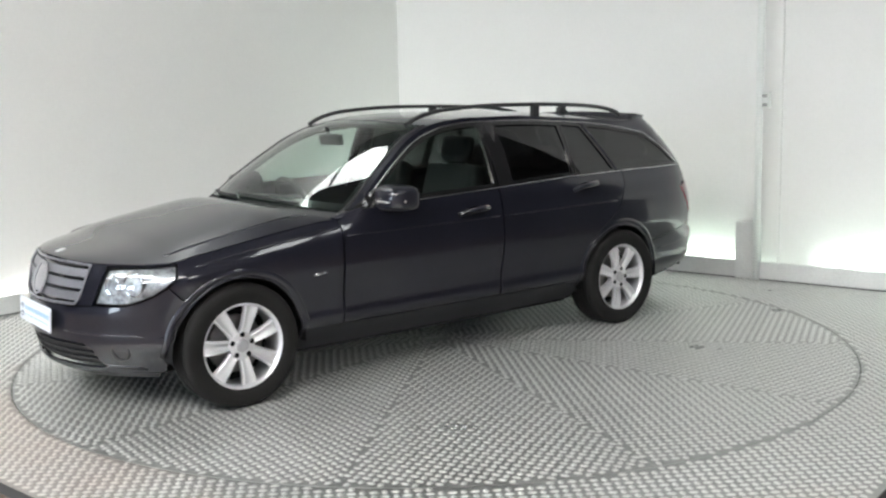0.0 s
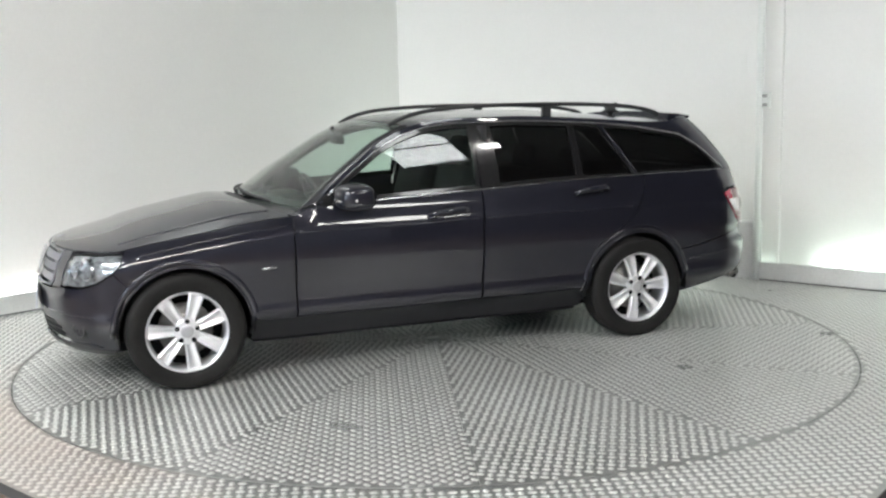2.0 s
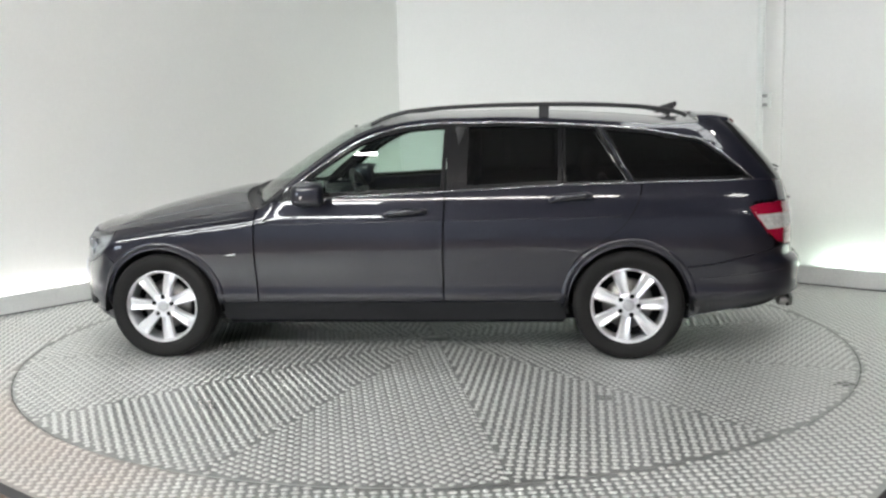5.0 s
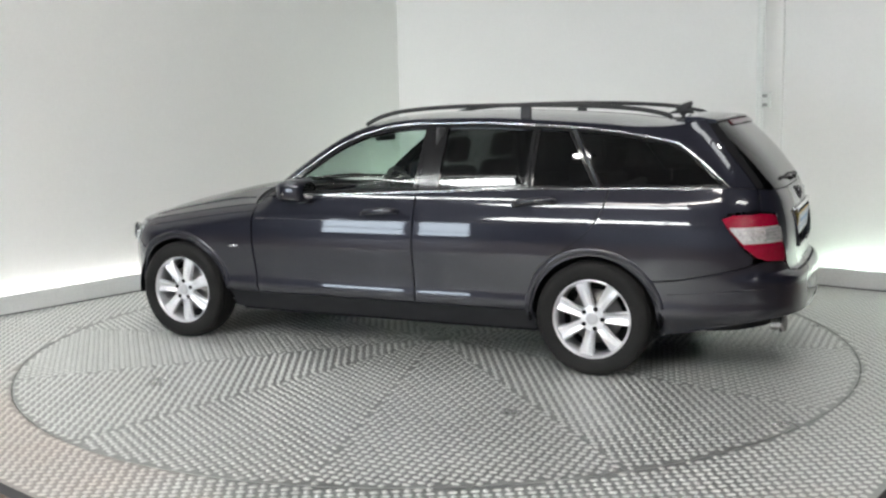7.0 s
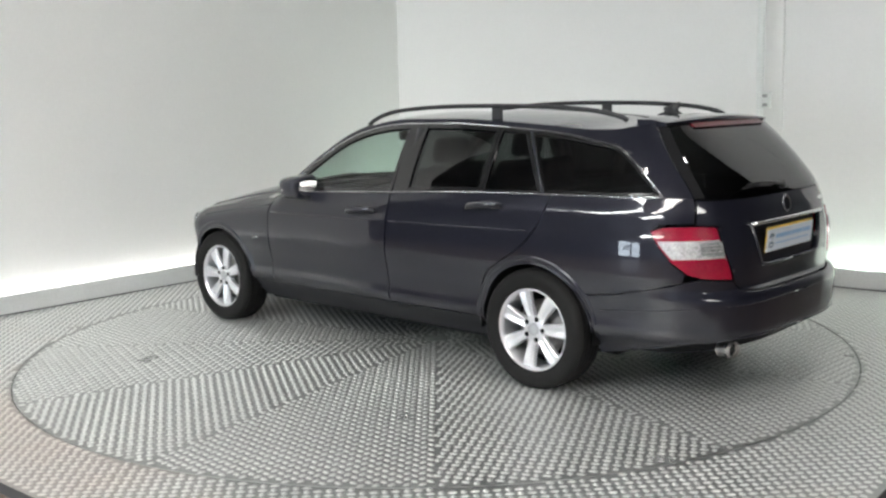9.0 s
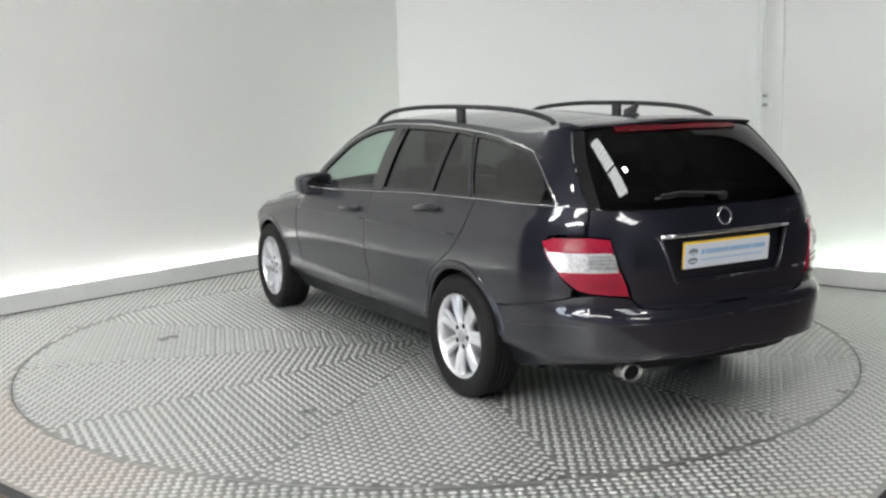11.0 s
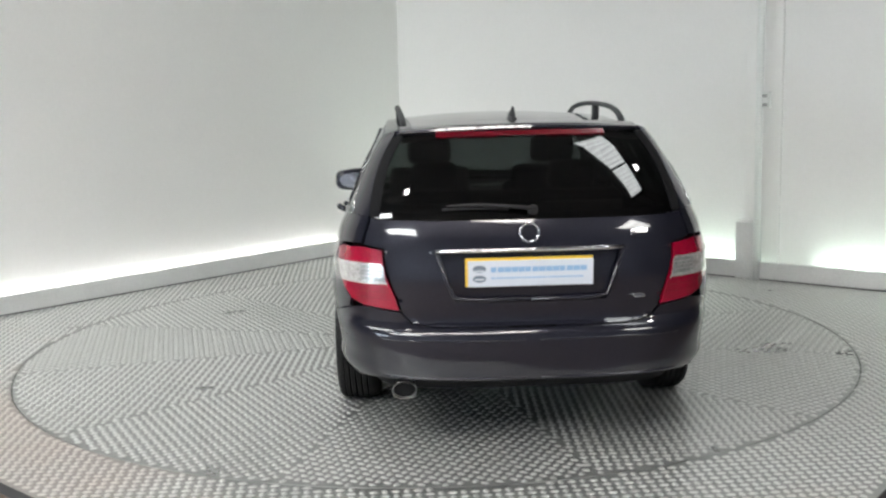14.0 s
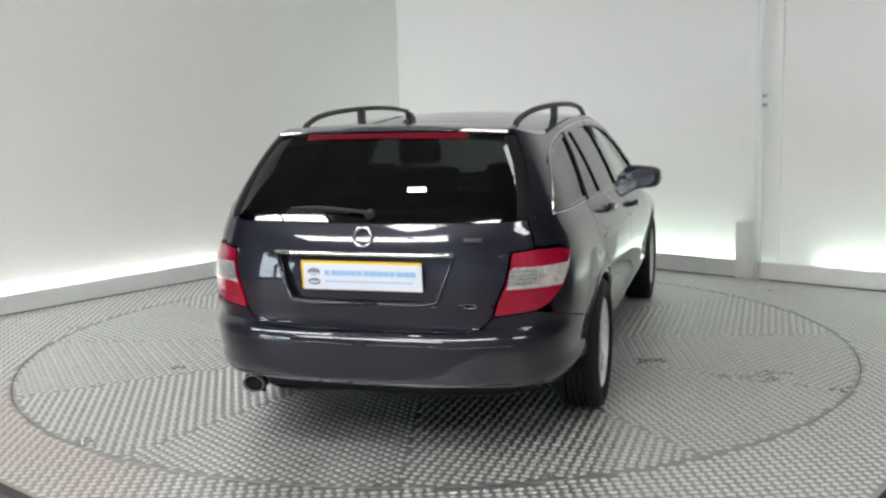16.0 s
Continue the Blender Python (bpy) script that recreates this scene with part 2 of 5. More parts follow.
for name, fr, length, lamps in (("wall_west", FRAME_A, LEN_A, ((0.05, 2.2), (2.28, 4.43), (4.5, 6.0))), ("wall_east", FRAME_B, LEN_B, ((0.05, 1.9), (1.98, 3.96), (4.42, 6.2)))):
    flip = -1 if name == "wall_west" else 1
    SETBACK = SETBACK_A if flip < 0 else SETBACK_B
    tagged(boxed(name, WALLPAINT, (-0.5, length, -SETBACK - 0.25, -SETBACK, 0.0, WALL_H), m=fr), "plain matt white painted bay wall", "wall", kind="structure")
    # the plinth's front board and its top lip, with the light trough behind
    bm = bmesh.new()
    box(bm, 0.0 if flip > 0 else 0.02, length, -0.02, 0.0, 0.0, PLINTH_H, fr, 0.003)
    tagged(part("baseboard", bm, PLINTH, None, smooth=False), "grey painted plinth board before the light trough", "baseboard", kind="structure")
    # thin dark strip standing in for the shade at the plinth's foot
    bm = bmesh.new()
    box(bm, 0.012, length, 0.0, 0.008, 0.001, 0.007, fr)
    tagged(part("trim", bm, SEAM, smooth=False), "dark strip painted in for the shade where the plinth meets the floor", "trim", kind="structure")
    for a, b in lamps:
        bm = bmesh.new()
        box(bm, a, b, -SETBACK + 0.02, -0.045, 0.02, 0.05, fr)
        strip = tagged(new("light_strip"), "glowing white light strip in the trough", "light strip", "trough lights")
        strip.matrix_world = Matrix.Identity(4)
        part("diffuser", bm, TROUGHLIGHT if flip < 0 else TROUGHGREEN, strip, smooth=False)
        bm = bmesh.new()
        box(bm, a, b, -SETBACK + 0.01, -0.035, 0.0, 0.018, fr)
        part("housing", bm, POSTPAINT, strip, smooth=False)


# flush wall-panel cover with a guard and a conduit where two wall panels meet
post = tagged(new("post"), "flush white wall-panel cover with a kick guard at its foot", "post")
post.matrix_world = FRAME_B
POST_X = 3.905
SETBACK = SETBACK_B
boxed("shaft", WALLPAINT, (POST_X - 0.135, POST_X + 0.16, -SETBACK - 0.001, -SETBACK + 0.03, 0.0, WALL_H), post, bevel=0.006)
boxed("guard", PLINTH, (POST_X - 0.137, POST_X + 0.02, -SETBACK, 0.012, 0.001, 0.465), post, "grey kick guard at the foot", bevel=0.004)
CLIPGREY = shader("grey clip", (0.33, 0.34, 0.33), 0.5)
conduit = tagged(new("conduit"), "pale grey vertical cable conduit with a box beside the post", "conduit")
conduit.matrix_world = FRAME_B
bm = bmesh.new()
tube(bm, [(POST_X + 0.045, 0.02, z) for z in (0.0, 1.0, 2.0, 3.0, WALL_H)], 0.028, 16)
part("pipe", bm, grain(shader("grey conduit", rough=0.5), (0.74, 0.76, 0.74), 0.05, (3, 50)), conduit)
boxed("box", POSTPAINT, (POST_X + 0.071, POST_X + 0.131, -0.01, 0.05, 1.38, 1.51), conduit, "small switch box", bevel=0.006)
boxed("clip", CLIPGREY, (POST_X + 0.083, POST_X + 0.119, 0.05, 0.058, 1.395, 1.42), conduit)
boxed("clip", CLIPGREY, (POST_X + 0.083, POST_X + 0.119, 0.05, 0.058, 1.465, 1.49), conduit)

# ---------------------------------------------------------------- floor and turntable
DISC_R = 2.490
GAP = 0.0075


def studs(spots, z, turn, length=0.043, width=0.0255, height=0.0050):
    """Raised lens-shaped bars of tread plate, as one mesh's vertices and faces."""
    n = len(spots)
    rim = [(-.5, 0), (-.27, -.43), (0, -.5), (.27, -.43), (.5, 0), (.27, .43), (0, .5), (-.27, .43)]
    base = np.array([(x, y, 0) for x, y in rim] + [(x * 0.66, y * 0.58, 0.80) for x, y in rim] + [(-.17, 0, 1), (.17, 0, 1)])
    base = base * (length, width, height)
    faces = [(i, (i + 1) % 8, 8 + (i + 1) % 8, 8 + i) for i in range(8)]
    faces += [(8, 9, 16), (9, 10, 16), (10, 17, 16), (10, 11, 17), (11, 12, 17), (12, 13, 17), (13, 14, 17), (14, 16, 17), (14, 15, 16), (15, 8, 16)]
    v = np.zeros((n, 18, 3))
    for k, (x, y, a) in enumerate(spots):
        c, s = math.cos(a + turn), math.sin(a + turn)
        v[k, :, 0] = x + base[:, 0] * c - base[:, 1] * s
        v[k, :, 1] = y + base[:, 0] * s + base[:, 1] * c
        v[k, :, 2] = z + base[:, 2]
    return v.reshape(-1, 3).tolist(), [tuple(18 * k + i for i in f) for k in range(n) for f in faces]


def stud_mesh(name, spots, z, turn, parent, label, mat=STUD):
    me = bpy.data.meshes.new(name)
    v, f = studs(spots, z, turn)
    me.from_pydata(v, [], f)
    me.update()
    me.shade_smooth()
    me.materials.append(mat)
    ob = new(name, me)
    ob.parent = parent
    return tagged(ob, label, kind="stuff")


def stud_parts(spots, turn, parent, count, key):
    """The studs of one stretch as parts on one mesh; returns the rest."""
    spots = sorted(spots, key=key)
    me = bpy.data.meshes.new("stud")
    v, f = studs([(0, 0, 0)], 0.0, 0.0)
    me.from_pydata(v, [], f)
    me.update()
    me.shade_smooth()
    me.materials.append(STUD)
    for x, y, a in spots[:count]:
        ob = new("stud", me)
        ob.parent = parent
        ob.matrix_basis = Matrix.Translation((x, y, 0)) @ Matrix.Rotation(a + turn, 4, "Z")
    return spots[count:]


PITCH_S = 0.061                                # between studs that lie the same way


def stud_grid(u0, u1, w0, w1):
    """Studs of one sheet in its own axes: two square nets, half a pitch apart, leaning 45 degrees either way."""
    for i in range(int(u0 / PITCH_S) - 1, int(u1 / PITCH_S) + 2):
        for j in range(int(w0 / PITCH_S) - 1, int(w1 / PITCH_S) + 2):
            yield (i + 0.25) * PITCH_S, (j + 0.25) * PITCH_S, -math.pi / 4
            yield (i + 0.75) * PITCH_S, (j + 0.75) * PITCH_S, math.pi / 4


# turntable: twelve wedges of plate, each laid along one of its edges
turntable = tagged(new("turntable"), "round turntable floor of worn galvanised tread plate wedges", "turntable", kind="structure")
WEDGES, WEDGE_0 = 12, radians(13.2)
HUB_R = 0.075


def wedge_plate(a, b, r0, r1, gap):
    """A wedge of the disc between two angles, with turned-down edges and a narrow joint to the next."""
    bm = bmesh.new()
    n = 18
    out = []
    for r, turns in ((r0, range(n, -1, -1)), (r1, range(n + 1))):
        inset = math.asin(gap / r)
        for i in turns:
            t = a + inset + (b - a - 2 * inset) * i / n
            out.append((r * math.cos(t), r * math.sin(t)))
    upper = [bm.verts.new((x, y, 0)) for x, y in out]
    lower = [bm.verts.new((x, y, -0.02)) for x, y in out]
    bm.faces.new(upper)
    for i in range(len(out)):
        j = (i + 1) % len(out)
        bm.faces.new((upper[j], upper[i], lower[i], lower[j]))
    bmesh.ops.recalc_face_normals(bm, faces=bm.faces)
    return bm


spots = []
for k in range(WEDGES):
    a = WEDGE_0 + 2 * math.pi * k / WEDGES
    b = a + 2 * math.pi / WEDGES
    part("plate", wedge_plate(a, b, HUB_R, DISC_R, 0.0005), TREAD, turntable, smooth=False)
    for u, w, lean in stud_grid(0, DISC_R, -1.4, 0):
        x, y = u * math.cos(b) - w * math.sin(b), u * math.sin(b) + w * math.cos(b)
        r = math.hypot(x, y)
        if HUB_R + 0.015 < r < DISC_R - 0.014 and w < -0.010 and -x * math.sin(a) + y * math.cos(a) > 0.010:
            spots.append((x, y, b + lean))
bm = bmesh.new()
lathe(bm, [(0.001, 0.002), (HUB_R - 0.004, 0.002), (HUB_R - 0.002, 0.000), (HUB_R - 0.002, -0.02)], "Z", 40)
part("hub_cover", bm, TREAD, turntable, "plain steel cover at the centre")
spots = stud_parts(spots, 0.0, turntable, 300, lambda p: math.dist(p[:2], (0.0, 2.3)))
stud_mesh("stud_field", spots, 0.0, 0.0, turntable, "raised bars of the turning tread plate")

# the fixed floor round the disc: one sheet with a round hole, laid out along the walls
floor = tagged(new("floor"), "fixed galvanised tread plate floor round the turntable", "floor", kind="structure")
ax, ay = WALL_B, WALL_A                       # the bay's own axes
# corner of the two plinth lines in the bay's axes
CX, CY = CORNER.dot(ax), CORNER.dot(ay)
LX, HX, LY, HY = CX, CX + 6.10, CY - 5.97, CY


def ring_floor(r):
    bm = bmesh.new()
    n = 144
    inner = [bm.verts.new((r * math.cos(2 * math.pi * i / n), r * math.sin(2 * math.pi * i / n), 0)) for i in range(n)]
    low = [bm.verts.new((v.co.x, v.co.y, -0.03)) for v in inner]
    outer = []
    for i in range(n):
        d = Vector((math.cos(2 * math.pi * i / n), math.sin(2 * math.pi * i / n), 0))
        u, w = d.dot(ax), d.dot(ay)
        k = min((HX if u > 0 else LX) / u if abs(u) > 1e-6 else 9e9, (HY if w > 0 else LY) / w if abs(w) > 1e-6 else 9e9)
        outer.append(bm.verts.new(d * k))
    # push the nearest vertex of each corner into it
    for cu in (LX, HX):
        for cw in (LY, HY):
            c = ax * cu + ay * cw
            min(outer, key=lambda v: (v.co - c).length).co = c
    skirt = [bm.verts.new((v.co.x, v.co.y, -0.045)) for v in outer]
    for i in range(n):
        j = (i + 1) % n
        bm.faces.new((inner[i], outer[i], outer[j], inner[j]))
        bm.faces.new((inner[j], low[j], low[i], inner[i]))
        bm.faces.new((outer[i], skirt[i], skirt[j], outer[j]))
    bmesh.ops.recalc_face_normals(bm, faces=bm.faces)
    return bm


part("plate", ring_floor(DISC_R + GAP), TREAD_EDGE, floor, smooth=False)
spots = []
for u, w, lean in stud_grid(LX, HX, LY, HY):
    p = ax * u + ay * w
    if math.hypot(p.x, p.y) > DISC_R + GAP + 0.012 and LX + 0.02 < u < HX - 0.02 and LY + 0.02 < w < HY - 0.02:
        spots.append((p.x, p.y, lean))
spots = stud_parts(spots, math.atan2(ax.y, ax.x), floor, 300, lambda p: math.dist(p[:2], (0.0, -2.75)))
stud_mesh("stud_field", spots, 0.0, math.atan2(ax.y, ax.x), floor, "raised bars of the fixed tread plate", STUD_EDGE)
# the pit below the gap and the edge angle
bm = bmesh.new()
lathe(bm, [(0.01, -0.05), (DISC_R + 0.05, -0.05), (DISC_R + 0.05, -0.031)], "Z", 96)
# dark ring set in the gap, in place of the shade inside it
lathe(bm, [(DISC_R + 0.0012, -0.04), (DISC_R + 0.0012, -0.004), (DISC_R + GAP - 0.0006, -0.004), (DISC_R + GAP - 0.0006, -0.04)], "Z", 144)
tagged(part("turntable_pit", bm, SEAM), "dark pit below the turntable, with a dark ring for the gap's shade", "pit", kind="structure")
for p, q in (((LX, LY), (HX, LY)), ((HX, LY), (HX, HY))):
    a, b = ax * p[0] + ay * p[1], ax * q[0] + ay * q[1]
    bm = bmesh.new()
    d = (b - a).normalized()
    m = wall_frame(a, d, UP.cross(d))
    box(bm, 0, (b - a).length, -0.004, 0.0, -0.045, 0.001, m)
    tagged(part("trim", bm, SEAM, smooth=False), "dark edge trim of the metal floor", "trim", kind="structure")

# ---------------------------------------------------------------- the hall round the bay
HALL_X, HALL_Y0, HALL_Y1, HALL_H = 9.5, -13.0, 8.5, 5.2
tagged(boxed("ground", OUTFLOOR, (-HALL_X, HALL_X, HALL_Y0, HALL_Y1, -0.25, -0.045)), "brown painted concrete hall floor", "floor", kind="structure")
# assumed walls out of view; their tones set what the car paint reflects
for nm, d in (("wall_north", (-HALL_X, HALL_X, HALL_Y1, HALL_Y1 + 0.2, -0.25, HALL_H)), ("wall_south", (-HALL_X, HALL_X, HALL_Y0 - 0.2, HALL_Y0, -0.25, HALL_H)),
              ("wall_side", (-HALL_X - 0.2, -HALL_X, HALL_Y0, HALL_Y1, -0.25, HALL_H)), ("wall_far", (HALL_X, HALL_X + 0.2, HALL_Y0, HALL_Y1, -0.25, HALL_H))):
    tagged(boxed(nm, HALL_REFLECTOR if nm == "wall_south" else HALLWALL, d), "unseen hall wall, pale blue-grey as a reflector for the car paint" if nm == "wall_south" else "assumed hall wall out of view, plain dark grey", "wall", kind="structure")
tagged(boxed("ceiling", HALLROOF, (-HALL_X - 0.2, HALL_X + 0.2, HALL_Y0 - 0.2, HALL_Y1 + 0.2, HALL_H, HALL_H + 0.15)), "grey sheet hall roof", "ceiling", kind="structure")


def rooflight(x, y, lx, ly, bars, turn=0.0, sheet_mat=ROOFLIGHT):
    """A glowing roof panel in a frame with cross bars; some panels are added fill."""
    ob = tagged(new("rooflight"), "white rooflight panel with dark cross bars; some are added fill", "rooflight", "rooflights")
    ob.matrix_world = pose(x, y, HALL_H - 0.004, 0, 0, turn)
    boxed("pane", sheet_mat, (-lx / 2, lx / 2, -ly / 2, ly / 2, -0.03, 0), ob)
    for i in range(bars + 1):
        xx = -lx / 2 + lx * i / bars
        boxed("bar", SEAM, (xx - 0.03, xx + 0.03, -ly / 2 - 0.03, ly / 2 + 0.03, -0.09, -0.031), ob)
    for s in (-1, 1):
        boxed("frame", SEAM, (-lx / 2, lx / 2, s * ly / 2 - 0.03, s * ly / 2 + 0.03, -0.09, -0.031), ob)
    return ob


def rod_mesh(h):
    bm = bmesh.new()
    tube(bm, [(0, 0, 0.05), (0, 0.0001, h + 0.02)], 0.015, 8)
    return bm


def floodlight(eye, target):
    ob = tagged(new("floodlight"), "bright square floodlight in a black housing", "floodlight", "floodlights")
    ob.matrix_world = look(eye, target)
    boxed("lens", FLOODLIGHT, (-0.115, 0.115, -0.085, 0.085, -0.02, 0.0), ob)
    boxed("housing", PLASTIC, (-0.15, 0.15, -0.12, 0.12, 0.001, 0.12), ob, bevel=0.01)
    boxed("bracket", PLASTIC, (-0.02, 0.02, -0.05, 0.05, 0.115, 0.16), ob)
    drop = part("drop_rod", rod_mesh(HALL_H - eye[2] - 0.02), PLASTIC, ob)
    drop.matrix_world = Matrix.Translation(Vector(eye))
    return ob


rooflight(2.45, -2.40, 2.4, 0.85, 2, -45, ROOFDIM)
rooflight(-5.6, -3.5, 4.4, 0.9, 3, -24)
rooflight(-2.45, 1.6, 1.9, 1.2, 2, -16, ROOFMID)
# added fill panel, out of view, to light the left wall
rooflight(5.8, -8.2, 3.6, 1.6, 3, -16, ROOFFILL)
# placed for the tailgate's streak; glow raised to brighten the left wall too
rooflight(-1.2, -6.3, 5.0, 0.9, 5, 0, ROOFWARM)
# added fill panel, out of view, to light the bay from the front left
rooflight(-5.2, -8.4, 4.6, 1.9, 3, -16)
floodlight((-1.55, -3.0, 4.75), (-1.0, -0.8, 0.0))
floodlight((3.05, -2.0, 4.75), (1.5, -0.5, 0.0))
for y in (-8.7, -6.7):
    win = tagged(new("window"), "tall daylit window of pale panes in the hall wall", "window", kind="structure")
    win.matrix_world = pose(-HALL_X + 0.004, y, 0)
    boxed("window_frame", HALLROOF, (0, 0.06, -0.90, 0.90, 0.35, 2.90), win)
    for k in range(3):
        boxed("pane", DAYPANE, (0.061, 0.07, -0.82, 0.82, 0.42 + k * 0.81, 0.42 + k * 0.81 + 0.76), win)


# ---------------------------------------------------------------- the car's skin
# car space: x ahead, y to its left, z up, origin between the axles on the ground
XF, XR, TF, TR = 1.62, -1.62, 1.0, 1.2      # where the nose and tail begin to turn in; lengths of those turns in u


def lut(pairs):
    xs, ys = [p[0] for p in pairs], [p[1] for p in pairs]
    d = []
    for i in range(len(xs)):                   # monotone slopes, so that the curve is smooth with no overshoot
        if 0 < i < len(xs) - 1:
            a, b = (ys[i] - ys[i - 1]) / (xs[i] - xs[i - 1]), (ys[i + 1] - ys[i]) / (xs[i + 1] - xs[i])
            d.append(0 if a * b <= 0 else 2 * a * b / (a + b))
        else:
            j = max(1, i)
            d.append((ys[j] - ys[j - 1]) / (xs[j] - xs[j - 1]) * (0.6 if len(xs) > 2 else 1))
    def f(x):
        if x <= xs[0]:
            return ys[0]
        if x >= xs[-1]:
            return ys[-1]
        i = 0
        while x > xs[i + 1]:
            i += 1
        h = xs[i + 1] - xs[i]
        t = (x - xs[i]) / h
        return ys[i] * (1 + 2 * t) * (1 - t) ** 2 + d[i] * h * t * (1 - t) ** 2 + ys[i + 1] * t * t * (3 - 2 * t) + d[i + 1] * h * t * t * (t - 1)
    return f


side_w = lut([(0.16, 0.705), (0.22, 0.748), (0.30, 0.808), (0.345, 0.846), (0.385, 0.859), (0.42, 0.853), (0.48, 0.858), (0.58, 0.876), (0.66, 0.885), (0.74, 0.8825), (0.80, 0.877), (0.815, 0.876), (0.85, 0.866), (0.93, 0.848), (1.00, 0.815), (1.10, 0.772), (1.20, 0.724), (1.30, 0.668), (1.39, 0.610)])
taper = lut([(-1.62, 0.026), (-1.2, 0.013), (-0.5, 0.0), (0.5, 0.0), (1.1, 0.010), (1.62, 0.022)])
nose_a = lut([(0.16, 0.40), (0.22, 0.458), (0.30, 0.484), (0.40, 0.495), (0.50, 0.495), (0.56, 0.475), (0.66, 0.455), (0.74, 0.41), (0.80, 0.34), (0.9, 0.2)])
tail_a = lut([(0.16, 0.66), (0.26, 0.755), (0.325, 0.804), (0.36, 0.815), (0.50, 0.812), (0.545, 0.805), (0.585, 0.755), (0.75, 0.752), (0.90, 0.728), (1.00, 0.690), (1.10, 0.625), (1.20, 0.545), (1.30, 0.450), (1.36, 0.385), (1.39, 0.360)])
tail_n = lut([(0.3, 3.2), (0.5, 3.7), (0.9, 3.7), (1.05, 4.2), (1.4, 4.2)])
nose_n = lut([(0.2, 1.85), (0.9, 1.85)])
top_line = lut([(-2.9, 1.372), (-2.2, 1.368), (-1.8, 1.345), (-1.62, 1.332), (-1.34, 1.352), (-0.99, 1.376), (-0.64, 1.392), (-0.30, 1.392), (-0.13, 1.380), (0.03, 1.350), (0.20, 1.287), (0.37, 1.180), (0.54, 1.055), (0.70, 0.925), (0.76, 0.893), (0.90, 0.876), (1.20, 0.836), (1.50, 0.790), (1.62, 0.772), (1.85, 0.752), (2.2, 0.748), (2.62, 0.752)])
bow_x = lut([(-2.82, 0.0), (-0.5, 0.0), (-0.30, 0.03), (0.03, 0.13), (0.37, 0.18), (0.70, 0.235), (0.80, 0.21), (1.1, 0.07), (1.5, 0.0), (2.62, 0.0)])
bow_z = lut([(-2.82, 0.010), (-1.9, 0.03), (-1.3, 0.045), (-0.3, 0.035), (0.03, 0.042), (0.37, 0.030), (0.70, 0.040), (0.80, 0.075), (1.1, 0.105), (1.45, 0.100), (1.62, 0.085), (2.1, 0.04), (2.62, 0.0)])


def skin(u, z):
    """The left half of the car's side, wrapped round nose and tail."""
    zt = top_line(u)
    y = side_w(z) - taper(max(XR, min(XF, u)))
    roll = max(0.0, (z - zt + 0.10) / 0.10)
    if u > 0.60:
        k = min(1, (u - 0.60) / 0.3)
        y -= 0.075 * k * roll ** 2
    if u >= XF:
        a = min(1, (u - XF) / TF) * math.pi / 2
        n = 2 / nose_n(z)
        return Vector((XF + nose_a(z) * math.sin(a) ** n, y * max(0, math.cos(a)) ** n, z))
    if u <= XR:
        a = min(1, (XR - u) / TR) * math.pi / 2
        n = 2 / tail_n(z)
        return Vector((XR - tail_a(z) * math.sin(a) ** n, y * max(0, math.cos(a)) ** n, z))
    return Vector((u, y, z))


def skin_normal(u, z):
    e = 0.004
    u = max(XR - TR + 2 * e, min(XF + TF - 2 * e, u))
    n = (skin(u + e, z) - skin(u - e, z)).cross(skin(u, z + e) - skin(u, z - e))
    n.normalize()
    c = skin(u, z)
    return n if n.dot(Vector((c.x * 0.25, c.y, 0.0))) > 0 else -n


def top(u, w):
    """The upper skin (hood, windscreen, roof) across the car at u; w from -1 to 1."""
    e = skin(u, top_line(u))
    k = 1 - w * w
    kz = 1 - abs(w) ** (2 + 1.2 * max(0, min(1, (u - 0.75) / 0.3)))
    return Vector((e.x + bow_x(u) * k, e.y * w, e.z + bow_z(u) * kz))


def top_normal(u, w):
    e = 0.01
    u = max(XR - TR + 2 * e, min(XF + TF - 2 * e, u))
    n = (top(u + e, w) - top(u - e, w)).cross(top(u, min(1, w + e)) - top(u, max(-1, w - e)))
    n.normalize()
    return n if n.z > 0 else -n


def u_of(x, z):
    """The skin's u where it has this x."""
    if XR <= x <= XF:
        return x
    if x > XF:
        return XF + TF * math.asin(min(1, (x - XF) / nose_a(z)) ** (nose_n(z) / 2)) / (math.pi / 2)
    return XR - TR * math.asin(min(1, (XR - x) / tail_a(z)) ** (tail_n(z) / 2)) / (math.pi / 2)


def u_front(y, z):
    """The skin's u on the nose where it has this y."""
    if y < 0.005:
        return XF + TF + 0.03
    b = side_w(z) - taper(XF)
    return XF + TF * math.acos(min(1, y / b) ** (nose_n(z) / 2)) / (math.pi / 2)


def u_rear(y, z):
    if y < 0.005:
        return XR - TR - 0.03
    b = side_w(z) - taper(XR)
    return XR - TR * math.acos(min(1, y / b) ** (tail_n(z) / 2)) / (math.pi / 2)


def X(*pts):
    return [(u_of(x, z), z) for x, z in pts]


def clip_poly(poly, axis, v, keep_less):
    out = []
    for i in range(len(poly)):
        a, b = poly[i - 1], poly[i]
        ia, ib = ((a[axis] <= v) if keep_less else (a[axis] >= v)), ((b[axis] <= v) if keep_less else (b[axis] >= v))
        if ia != ib:
            t = (v - a[axis]) / (b[axis] - a[axis])
            p = [a[k] + t * (b[k] - a[k]) for k in (0, 1)]
            p[axis] = v
            out.append(tuple(p))
        if ib:
            out.append(b)
    return out


